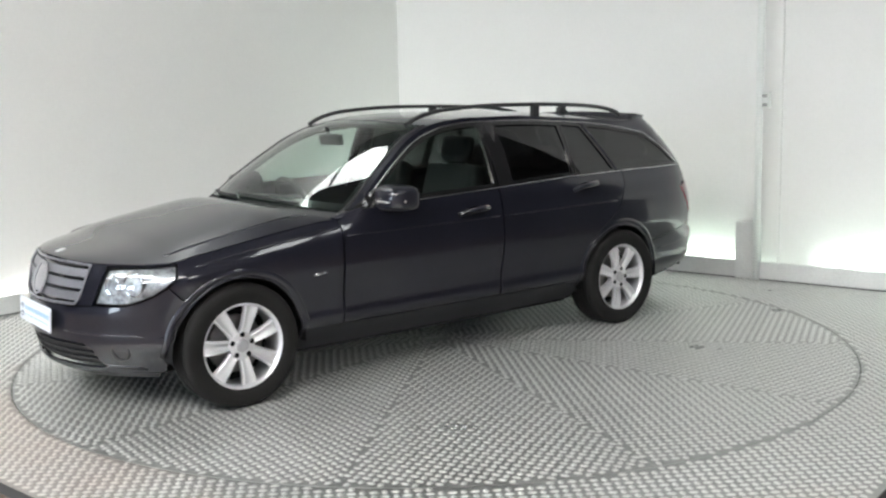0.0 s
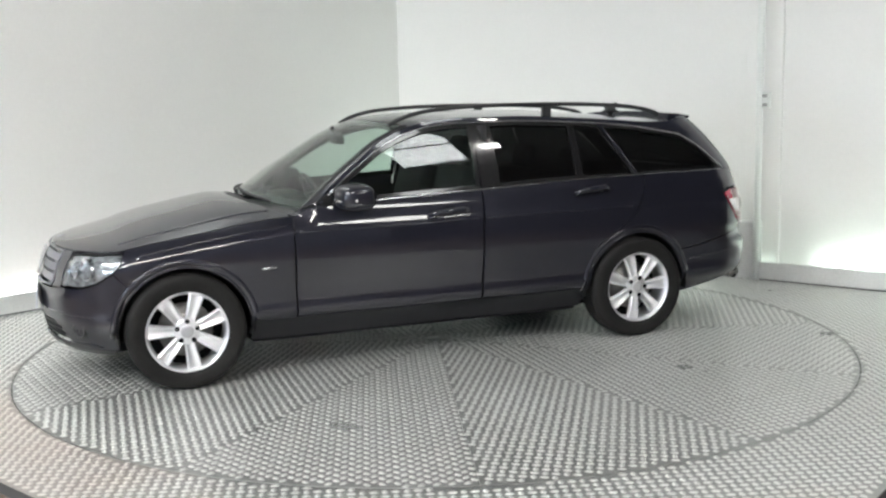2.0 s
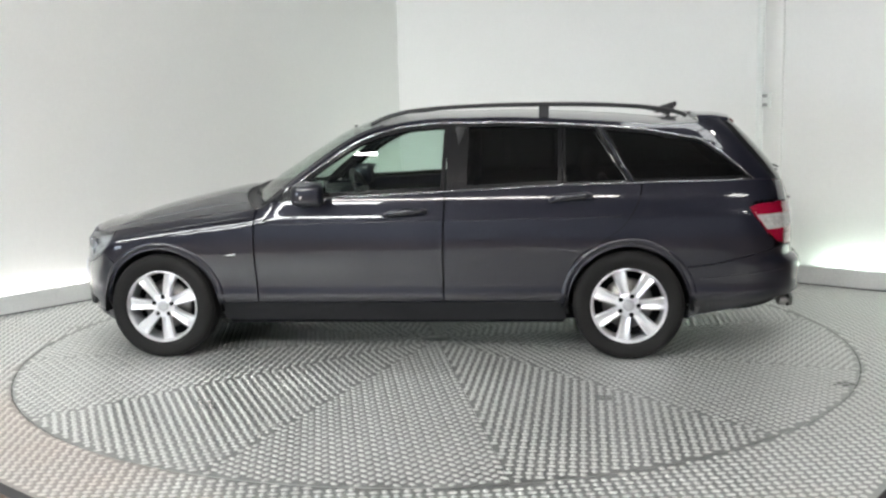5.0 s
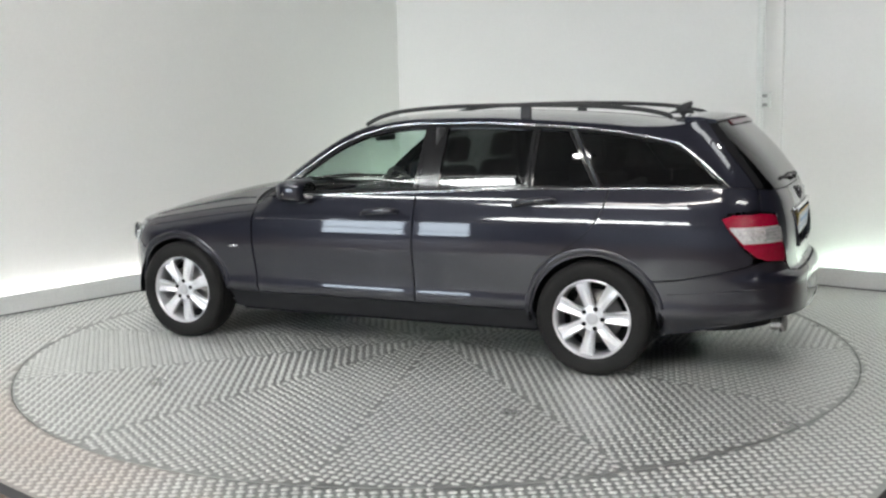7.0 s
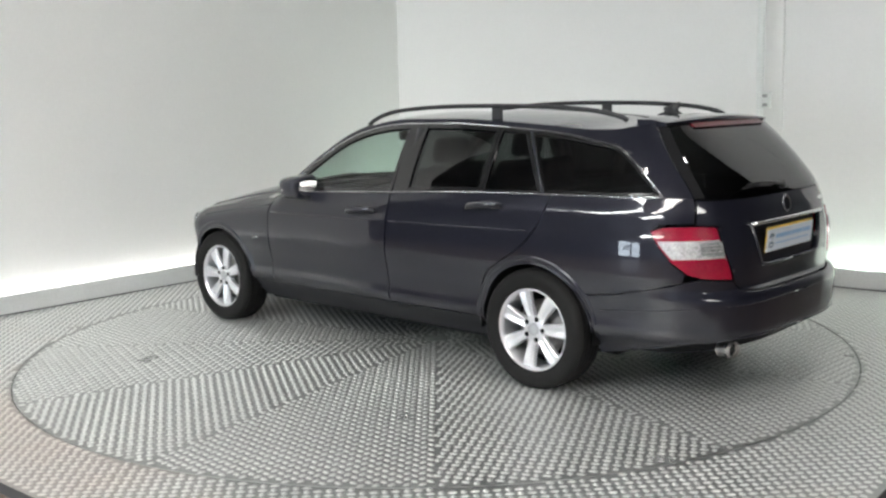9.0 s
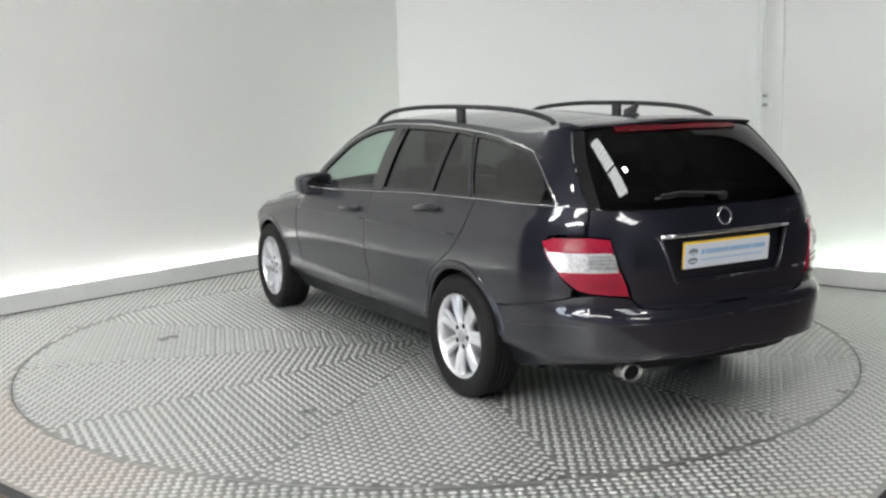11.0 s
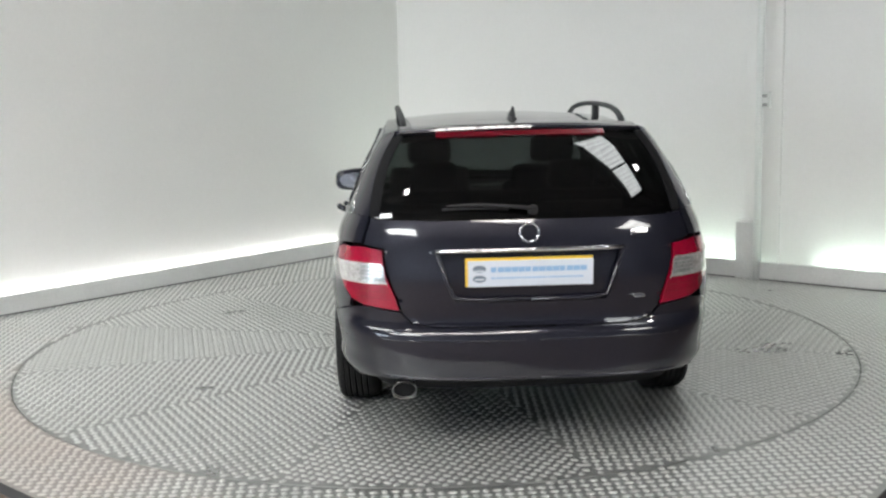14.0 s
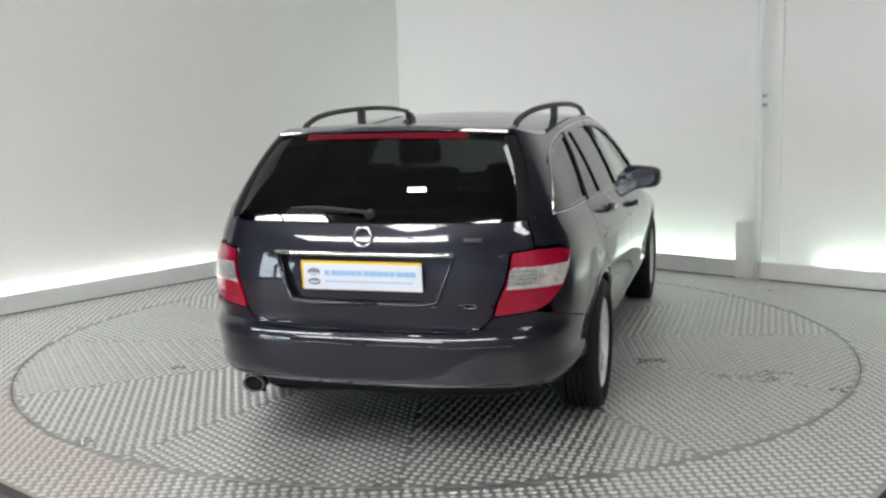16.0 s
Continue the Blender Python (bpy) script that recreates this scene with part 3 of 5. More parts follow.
def shrink(poly, d):
    """Pull an outline in by d."""
    if not d:
        return poly
    area = sum(poly[i - 1][0] * poly[i][1] - poly[i][0] * poly[i - 1][1] for i in range(len(poly)))
    s = 1 if area > 0 else -1
    out = []
    for i in range(len(poly)):
        a, b, c = poly[i - 1], poly[i], poly[(i + 1) % len(poly)]
        d1 = np.array((b[0] - a[0], b[1] - a[1])); d2 = np.array((c[0] - b[0], c[1] - b[1]))
        l1, l2 = np.linalg.norm(d1), np.linalg.norm(d2)
        if l1 < 1e-7 or l2 < 1e-7:
            continue
        n1, n2 = np.array((-d1[1], d1[0])) / l1 * s, np.array((-d2[1], d2[0])) / l2 * s
        n = n1 + n2
        k = max(0.35, n @ n / 2)
        out.append((b[0] + n[0] / k * d, b[1] + n[1] / k * d))
    return out


def sheet(outlines, surf, normal, du=0.05, dv=0.02, gap=0.0025, lift=0.0, edge=0.014, sides=(1, -1), bm=None):
    """Outlines in the skin's own coordinates, laid on it as a panel with turned-in edges; sides: left, right."""
    bm = bm or bmesh.new()
    for sgn in sides:
        for outline in outlines:
            poly = shrink(outline, gap)
            if surf is skin:
                poly = clip_poly(clip_poly(poly, 0, XR - TR, False), 0, XF + TF, True)
            us, vs = [p[0] for p in poly], [p[1] for p in poly]
            cache, faces = {}, []
            iu0, iu1 = math.floor(min(us) / du), math.ceil(max(us) / du)
            iv0, iv1 = math.floor(min(vs) / dv), math.ceil(max(vs) / dv)
            for iu in range(iu0, iu1):
                col = clip_poly(clip_poly(poly, 0, iu * du, False), 0, (iu + 1) * du, True)
                if len(col) < 3:
                    continue
                for iv in range(iv0, iv1):
                    cell = clip_poly(clip_poly(col, 1, iv * dv, False), 1, (iv + 1) * dv, True)
                    keys = []
                    for p in cell:
                        k = (round(p[0], 5), round(p[1], 5))
                        if not keys or keys[-1] != k:
                            keys.append(k)
                    while len(keys) > 1 and keys[0] == keys[-1]:
                        keys.pop()
                    if len(keys) >= 3 and len(set(keys)) == len(keys):
                        faces.append(keys)
            made = []
            for keys in faces:
                fv = []
                for k in keys:
                    if k not in cache:
                        p, n = surf(*k), normal(*k)
                        p = p + n * lift
                        cache[k] = (bm.verts.new((p.x, p.y * sgn, p.z)), Vector((n.x, n.y * sgn, n.z)))
                    fv.append(cache[k][0])
                try:
                    f = bm.faces.new(fv)
                except ValueError:
                    continue
                made.append(f)
                n = cache[keys[0]][1]
                f.normal_update()
                if f.normal.dot(n) < 0:
                    f.normal_flip()
            if edge:
                nv = {v: n for v, n in cache.values()}
                rim = {e for f in made for e in f.edges if len(e.link_faces) == 1}
                new_v = {}
                for e in rim:
                    for v in e.verts:
                        if v not in new_v and (abs(v.co.y) > 1e-4):
                            new_v[v] = bm.verts.new(v.co - nv[v] * edge)
                for e in rim:
                    a, b = e.verts
                    if a in new_v and b in new_v:
                        f = bm.faces.new((a, b, new_v[b], new_v[a]))
    return bm


def side_of(parent, i):
    return parent[i] if isinstance(parent, tuple) else parent


def panel(name, outlines, mat, parent, label="", whole=False, **k):
    """A panel that spans the car (whole), or a pair, left and right."""
    surf, normal = k.pop("surf", skin), k.pop("normal", skin_normal)
    made = []
    for i, sides in enumerate([k.pop("sides", (1, -1))] if whole else [(1,), (-1,)]):
        bm = sheet(outlines, surf, normal, sides=sides, **k)
        bmesh.ops.remove_doubles(bm, verts=bm.verts, dist=0.0003)
        made.append(sharp(part(name, bm, mat, side_of(parent, i), label), 40))
    return made[0] if whole else tuple(made)


def arc(cx, cz, r, a0, a1, n=24):
    return [(cx + r * math.cos(radians(a0 + (a1 - a0) * i / n)), cz + r * math.sin(radians(a0 + (a1 - a0) * i / n))) for i in range(n + 1)]


# ---------------------------------------------------------------- the car
car = tagged(new("car"), "dark grey metallic estate car with silver seven-spoke alloy wheels", "car")
AXF, AXR, AXZ, ARCH = 1.38, -1.38, 0.312, 0.352
belt = lut([(-2.0, 1.018), (-1.4, 1.008), (-0.95, 1.000), (-0.33, 0.975), (0.0, 0.962), (0.355, 0.948), (0.60, 0.935), (0.80, 0.905)])


def along(f, a, b, n=14, off=0.0):
    return [(a + (b - a) * i / n, f(a + (b - a) * i / n) + off) for i in range(n + 1)]


def rail_low(x):
    return top_line(x) - 0.032


# bonnet, roof, pillars
def strip_uw(u0, u1, w0, w1, n=30):
    return [(u0 + (u1 - u0) * i / n, w0) for i in range(n + 1)] + [(u1 + (u0 - u1) * i / n, w1) for i in range(n + 1)]


UPPER = dict(surf=top, normal=top_normal, du=0.05, dv=0.1, sides=(1,), whole=True)
bonnet = panel("bonnet", [strip_uw(0.80, XF + TF - 0.004, -0.995, 0.995, 60)], PAINT, car, gap=0.0, **UPPER)
panel("roof", [strip_uw(XR - TR + 0.004, 0.035, -0.995, 0.995, 60)], PAINT, car, gap=0.0, **UPPER)
panel("windscreen", [strip_uw(0.042, 0.705, -0.95, 0.95)], GLASS, car, "clear slightly green windscreen", gap=0.0, edge=0.004, **UPPER)
panel("cowl", [strip_uw(0.712, 0.79, -0.98, 0.98)], PLASTIC, car, "black plastic cowl grille", gap=0.0, lift=-0.012, **UPPER)
for s in (-1, 1):
    panel("windscreen_pillar", [strip_uw(0.035, 0.78, s * 0.951, s * 0.999)], PAINT, car, gap=0.0, **UPPER)
panel("windscreen_band", [strip_uw(0.043, 0.085, -0.95, 0.95), strip_uw(0.085, 0.70, 0.905, 0.95), strip_uw(0.085, 0.70, -0.95, -0.905), strip_uw(0.66, 0.705, -0.905, 0.905)], GLOSSBLACK, car, "black edge band of the windscreen", gap=0.0, lift=-0.004, edge=0, **UPPER)
panel("headliner", [strip_uw(-2.3, 0.03, -0.97, 0.97)], HEADLINER, car, "pale grey roof lining", gap=0.0, lift=-0.045, edge=0, **UPPER)

for s in (-1, 1):
    bm = bmesh.new()
    tube(bm, [top(float(u), s * (0.88 - 0.05 * (1.7 - u))) + Vector((0, 0, -0.0045)) for u in np.linspace(0.83, 1.75, 24)], 0.010, 10)
    part("bonnet_crease", bm, PAINT, bonnet)

for s in (-1, 1):
    bm = bmesh.new()
    tube(bm, [top(float(u), s * 0.952) + Vector((0, 0, 0.001)) for u in np.linspace(0.03, 0.74, 20)], 0.008, 6)
    part("windscreen_seal", bm, PLASTIC, car, "black windscreen seal")

# sides
fender = along(top_line, 0.778, u_of(1.668, 0.756), 16) + X((1.695, 0.69), (1.733, 0.650), (1.69, 0.598)) + X(*[p for p in arc(AXF, AXZ, ARCH, 45, 178)]) + [(0.99, 0.330), (0.785, 0.332), (0.793, 0.56), (0.793, 0.76), (0.786, 0.86)]
panel("front_wing", [fender], PAINT, car)
front_door = [(0.782, 0.336), (0.787, 0.56), (0.787, 0.76), (0.780, 0.885)] + [(0.74, 0.905)] + along(belt, 0.70, -0.330, 16) + [(-0.334, 0.93), (-0.322, 0.71), (-0.317, 0.336)]
door_f = panel("front_door", [front_door], PAINT, car)
rear_edge = spline([(-1.455, 0.999), (-1.43, 0.90), (-1.35, 0.775), (-1.22, 0.680), (-1.09, 0.590), (-1.035, 0.48), (-1.028, 0.336)], 6)
rear_door = [(-0.322, 0.336), (-0.327, 0.71), (-0.339, 0.93)] + along(belt, -0.336, -1.44, 16) + rear_edge
door_r = panel("rear_door", [rear_door], PAINT, car)
panel("sill", [[(1.028, 0.205), (1.030, 0.3335), (-1.030, 0.3335), (-1.028, 0.205)]], SILLDARK, car)
# quarter panel with the rear pillar
lamp_low = X((-2.045, 0.865), (-2.085, 0.80), (-2.15, 0.715), (-2.20, 0.665))
quarter = [(p[0] - 0.004, p[1]) for p in rear_edge[:31]] + [(u_of(x, z), z) for x, z in arc(AXR, AXZ, ARCH, 27, 142, 30)] + X((-1.70, 0.535), (-1.95, 0.575), (-2.19, 0.63)) + lamp_low[::-1] + [(u_of(-2.08, 0.896), 0.896), (u_rear(0.70, 0.903), 0.903), (u_rear(0.672, 0.985), 0.985), (u_rear(0.668, 1.012), 1.012)] + along(belt, -1.99, -1.46, 10)
gate_y = lut([(1.00, 0.668), (1.10, 0.655), (1.20, 0.630), (1.29, 0.590), (1.352, 0.553)])
pillar_d = [(u_rear(gate_y(z), z), z) for z in (1.012, 1.05, 1.10, 1.15, 1.20, 1.24, 1.28, 1.31, 1.335, 1.352)] + [(u_rear(gate_y(1.352), 1.352), top_line(u_rear(gate_y(1.352), 1.352)))] + along(top_line, -1.90, -1.20, 14) + [(-1.22, 1.318), (-1.30, 1.322), (-1.48, 1.302), (-1.62, 1.278), (-1.70, 1.245), (-1.80, 1.170), (-1.885, 1.090), (-1.965, 1.020)]
panel("quarter_panel", [quarter, pillar_d], PAINT, car, gap=0.0005)
panel("roof_rail_panel", [along(top_line, 0.76, -1.20, 40) + [(-1.22, 1.320)] + along(rail_low, -1.16, 0.70, 40)], PAINT, car, gap=0.0)


# glazing
def ring(name, outline, width, mat, parent, label="", lift=0.001):
    """A frame of that width inside an outline on the skin."""
    inner = shrink(outline, width)
    made = []
    for side, sgn in enumerate((1, -1)):
        bm = bmesh.new()
        rows = []
        for o in (outline, inner):
            rows.append([])
            for p in o:
                c, n = skin(*p), skin_normal(*p)
                q = c + n * lift
                d = c - n * 0.02
                rows[-1].append((bm.verts.new((q.x, q.y * sgn, q.z)), bm.verts.new((d.x, d.y * sgn, d.z))))
        k = len(rows[0])
        for i in range(k):
            j = (i + 1) % k
            (a, ad), (b, bd), (c, cd), (d, dd) = rows[0][i], rows[0][j], rows[1][j], rows[1][i]
            for f in ((a, b, c, d), (d, c, cd, dd), (b, a, ad, bd)):
                bm.faces.new(f)
        bmesh.ops.recalc_face_normals(bm, faces=bm.faces)
        made.append(part(name, bm, mat, side_of(parent, side), label, smooth=False))
    return tuple(made)


def densify(poly, step=0.04):
    out = []
    for i in range(len(poly)):
        a, b = poly[i - 1], poly[i]
        n = max(1, int(math.dist(a, b) / step))
        out += [(a[0] + (b[0] - a[0]) * k / n, a[1] + (b[1] - a[1]) * k / n) for k in range(n)]
    return out


zone_f = densify(along(belt, 0.62, -0.333, 10, 0.006) + [(-0.350, 1.360)] + along(rail_low, -0.28, 0.54, 14))
zone_r = densify(along(belt, -0.345, -1.005, 10, 0.006) + [(-1.010, 1.344)] + along(rail_low, -0.98, -0.36, 12))
zone_r2 = densify([(-1.010, 1.005), (-1.40, 1.010), (-1.345, 1.10), (-1.205, 1.325), (-1.015, 1.343)])
zone_q = densify(along(belt, -1.415, -1.955, 8, 0.008) + [(-1.88, 1.086), (-1.795, 1.165), (-1.70, 1.238), (-1.62, 1.272), (-1.48, 1.297), (-1.30, 1.317), (-1.235, 1.318), (-1.36, 1.095)])
ring("window_frame", zone_f, 0.024, GLOSSBLACK, door_f, "black window frame")
panel("window_pane", [shrink(zone_f, 0.022)], GLASS, door_f, "clear slightly green side window", gap=0, edge=0, lift=-0.008)
ring("window_frame", zone_r, 0.022, GLOSSBLACK, door_r, "black window frame")
panel("middle_pillar", [densify([(-0.344, 0.982), (-0.462, 0.986), (-0.470, 1.360), (-0.346, 1.361)])], GLOSSBLACK, door_r, "gloss black pillar trim", gap=0, lift=0.003)
panel("window_pane", [shrink(zone_r, 0.020)], PRIVACY, door_r, "dark privacy window", gap=0, edge=0, lift=-0.008)
ring("window_frame", zone_r2, 0.016, GLOSSBLACK, door_r, "black window frame")
panel("window_pane", [shrink(zone_r2, 0.014)], PRIVACY, door_r, "dark privacy window", gap=0, edge=0, lift=-0.008)
quarter_window = panel("quarter_window", [shrink(zone_q, 0.012)], PRIVACY, car, "dark privacy quarter window", gap=0, edge=0, lift=-0.006)
ring("window_frame", zone_q, 0.014, GLOSSBLACK, quarter_window)
panel("sail_panel", [densify([(0.625, 0.945), (0.74, 0.922), (0.66, 0.955), (0.545, 1.030), (0.535, 0.948)])], GLOSSBLACK, door_f, "black mirror base panel", gap=0, lift=0.001)


def skin_rod(name, pts, r, mat, parent, label="", lift=0.002, flat=1.0, sides=6):
    for side, sgn in enumerate((1, -1)):
        bm = bmesh.new()
        path = []
        for p in pts:
            c = skin(*p) + skin_normal(*p) * lift
            path.append((c.x, c.y * sgn, c.z))
        tube(bm, path, r, sides, flat)
        part(name, bm, mat, side_of(parent, side), label)


skin_rod("belt_trim", along(belt, 0.50, -1.96, 40, 0.002), 0.0028, CHROME, car, "bright belt trim strip")
skin_rod("window_trim", [(-1.965, 1.022), (-1.885, 1.094), (-1.80, 1.174), (-1.70, 1.249), (-1.62, 1.281), (-1.48, 1.306), (-1.30, 1.326)] + along(rail_low, -1.16, 0.58, 30, 0.003), 0.004, CHROME, car, "bright trim round the side windows")
skin_rod("pillar_trim", [(-1.225, 1.322), (-1.29, 1.215), (-1.36, 1.095), (-1.408, 1.012)], 0.007, PAINT, door_r)

skin_rod("wing_crease", [(float(x), top_line(float(x)) - 0.040) for x in np.linspace(0.80, 1.60, 20)], 0.007, PAINT, car, lift=-0.0025)

# waist crease and lower rub line
skin_rod("crease", [(x, 0.800 + 0.030 * (1.2 - x) / 3.0) for x in np.linspace(0.76, -0.30, 14)], 0.0045, PAINT, door_f, lift=-0.0015)
skin_rod("crease", [(x, 0.800 + 0.030 * (1.2 - x) / 3.0) for x in np.linspace(-0.35, -1.34, 14)], 0.0045, PAINT, door_r, lift=-0.0015)

for i, s in enumerate((1, -1)):
    bm = bmesh.new()
    tube(bm, [Vector((c.x, s * (c.y + 0.003), c.z)) for c in (skin(x, 0.622 + 0.006 * (0.96 - x) / 0.06) for x in (0.975, 0.945, 0.90))], 0.004, 6)
    part("wing_badge", bm, CHROME, car, "small bright badge on the front wing")
# nose
FOGLENS = shader("dark fog lamp lens", (0.04, 0.04, 0.045), 0.2, 0.2, 0.4)
UG = lambda y, z: (u_front(y, z), z)
headlamp_line = X((1.676, 0.756), (1.74, 0.752), (1.80, 0.747)) + [UG(0.64, 0.741), UG(0.565, 0.734), UG(0.535, 0.655), UG(0.498, 0.557), UG(0.60, 0.556), UG(0.669, 0.562)] + X((1.85, 0.578), (1.80, 0.603), (1.74, 0.650), (1.700, 0.695))
nose_edge = [(float(u), top_line(float(u)) - 0.003) for u in np.linspace(u_of(1.672, 0.756), u_front(0.464, 0.745), 14)]
panel("nose_panel", [nose_edge + [UG(0.448, 0.68), UG(0.412, 0.575), UG(0.395, 0.547), UG(0.494, 0.551), UG(0.531, 0.655), UG(0.561, 0.738), UG(0.64, 0.744)] + X((1.80, 0.750), (1.74, 0.755))], PAINT, car, gap=0.001)
lamp = panel("headlamp", [headlamp_line], LAMPGLASS, car, "clear faceted headlamp", gap=0.002, edge=0.01)
# bright and dark glints of the facets put into a mottled colour
panel("reflector", [shrink(headlamp_line, 0.008)], grain(shader("reflector mottled for glints", rough=0.22, metal=0.6), (0.34, 0.35, 0.36), 0.75, (26, 80), 1.0), lamp, gap=0, lift=-0.016, edge=0)
for y, z, r in ((0.70, 0.665, 0.062), (0.60, 0.655, 0.05)):
    for s in (1, -1):
        bm = bmesh.new()
        c = skin(u_front(y, z), z)
        m = Matrix.Translation((c.x - 0.034, s * (c.y - 0.010), c.z)) @ pose(0, 0, 0, 0, 0, -90 + s * 22)
        lathe(bm, [(r, 0.03), (r * 0.96, 0.032), (r * 0.86, 0.0), (r * 0.55, -0.02), (0.012, -0.028), (0.001, -0.02)], "Y", 24, m)
        part("bulb_housing", bm, CHROME, lamp[0 if s > 0 else 1])
grille_line = [UG(0.002, 0.742), UG(0.15, 0.742), UG(0.30, 0.741), UG(0.455, 0.738), UG(0.44, 0.68), UG(0.40, 0.575), UG(0.375, 0.552), UG(0.2, 0.545), UG(0.002, 0.543)]
grille = panel("grille", [grille_line], GLOSSBLACK, car, "grille with three grey louvres in a grey frame", whole=True, gap=0, lift=-0.035, edge=0)
LOUVRE = grain(shader("grey louvre paint", rough=0.35, metal=0.3, coat=0.3), (0.19, 0.19, 0.215), 0.08, (9, 80))
for z0, z1 in ((0.565, 0.607), (0.625, 0.667), (0.685, 0.722)):
    yb = [0.395 + (z0 - 0.57) * 0.35 - 0.012, 0.395 + (z1 - 0.57) * 0.35 - 0.012]
    panel("louvre", [[UG(0.004, z0), UG(0.2, z0), UG(yb[0], z0), UG(yb[1], z1), UG(0.2, z1), UG(0.004, z1)]], LOUVRE, grille, whole=True, gap=0, lift=-0.008, edge=0.025)
frame_pts = [UG(y, z) for y, z in ((0.01, 0.740), (0.15, 0.740), (0.30, 0.739), (0.455, 0.736), (0.443, 0.68), (0.403, 0.575), (0.376, 0.550), (0.2, 0.544), (0.01, 0.541))]
left = [skin(*p) + skin_normal(*p) * 0.002 for p in frame_pts]
bm = bmesh.new()
tube(bm, left + [Vector((p.x, -p.y, p.z)) for p in left[::-1]] + [left[0]], 0.007, 8)
part("grille_frame", bm, LOUVRE, grille, "grey metal grille frame")
bm = bmesh.new()
c = skin(XF + TF - 0.004, 0.645)
m = Matrix.Translation((c.x + 0.003, 0, 0.645)) @ pose(0, 0, 0, 0, -19, 0) @ pose(0, 0, 0, 0, 0, -90)
lathe(bm, [(0.078, 0.0), (0.084, 0.008), (0.090, 0.0), (0.084, -0.008), (0.078, 0.0)], "Y", 40, m)
lathe(bm, [(0.070, -0.002), (0.040, 0.003), (0.001, 0.005)], "Y", 32, m)
part("badge", bm, CAPGREY, grille, "round grey badge ring")
bumper_top = X((1.69, 0.594), (1.735, 0.644), (1.80, 0.598), (1.85, 0.573)) + [UG(0.669, 0.557), UG(0.60, 0.551), UG(0.495, 0.548), UG(0.38, 0.536), UG(0.2, 0.534), UG(0.001, 0.532)]
front_bumper = [(u_of(x, z), z) for x, z in arc(AXF, AXZ, ARCH, -14, 43, 12)] + bumper_top + [UG(0.001, 0.362), UG(0.40, 0.362), UG(0.47, 0.34), UG(0.50, 0.235), UG(0.50, 0.205)] + X((1.90, 0.205), (1.72, 0.215))
panel("front_bumper", [front_bumper, [UG(0.001, 0.205), UG(0.001, 0.232), UG(0.50, 0.234), UG(0.50, 0.205)]], PAINT, car, whole=True, gap=0.0012)
panel("air_intake", [[UG(0.001, 0.23), UG(0.001, 0.365), UG(0.41, 0.365), UG(0.48, 0.34), UG(0.51, 0.23)]], PLASTIC, car, "black lower air intake", whole=True, gap=0, lift=-0.03, edge=0)
skin_rod("bumper_lip", X((1.80, 0.232), (1.90, 0.238)) + [UG(y, 0.246) for y in np.linspace(0.66, 0.50, 8)], 0.008, PAINT, car, lift=-0.002)
skin_rod("bumper_crease", X((1.76, 0.405), (1.85, 0.408)) + [UG(y, 0.412) for y in np.linspace(0.70, 0.30, 12)], 0.005, PAINT, car, lift=-0.002)
bm = bmesh.new()
p, n = top(2.30, 0.0), top_normal(2.30, 0.02)
lathe(bm, [(0.026, -0.002), (0.026, 0.002), (0.020, 0.004), (0.001, 0.004)], "Z", 24, Matrix.Translation(p) @ n.to_track_quat("Z", "Y").to_matrix().to_4x4())
part("bonnet_badge", bm, CAPGREY, bonnet, "small round grey bonnet badge")
for z in (0.265, 0.297, 0.329):
    panel("intake_slat", [[UG(0.001, z), UG(0.47, z), UG(0.47, z + 0.010), UG(0.001, z + 0.010)]], PLASTIC, car, whole=True, gap=0, lift=-0.012, edge=0.015)
panel("lower_lip", [X((1.74, 0.178), (1.74, 0.205)) + [UG(0.5, 0.205), UG(0.001, 0.205), UG(0.001, 0.178), UG(0.5, 0.178)]], PLASTIC, car, "black lower lip", whole=True, gap=0, lift=-0.006)
for s in (1, -1):
    bm = bmesh.new()
    c, n = skin(u_front(0.625, 0.335), 0.335), skin_normal(u_front(0.625, 0.335), 0.335)
    m = Matrix.Translation((c.x + n.x * 0.004, s * (c.y + n.y * 0.004), c.z)) @ pose(0, 0, 0, 0, 0, math.degrees(math.atan2(s * n.y, n.x)) - 90)
    lathe(bm, [(0.050, -0.02), (0.050, 0.0), (0.043, 0.003), (0.038, -0.012)], "Y", 24, m)
    fog = part("fog_lamp", bm, PLASTIC, car, "round front fog lamp in a black bezel")
    bm = bmesh.new()
    lathe(bm, [(0.038, -0.011), (0.025, -0.006), (0.001, -0.004)], "Y", 24, m)
    part("lens", bm, FOGLENS, fog)


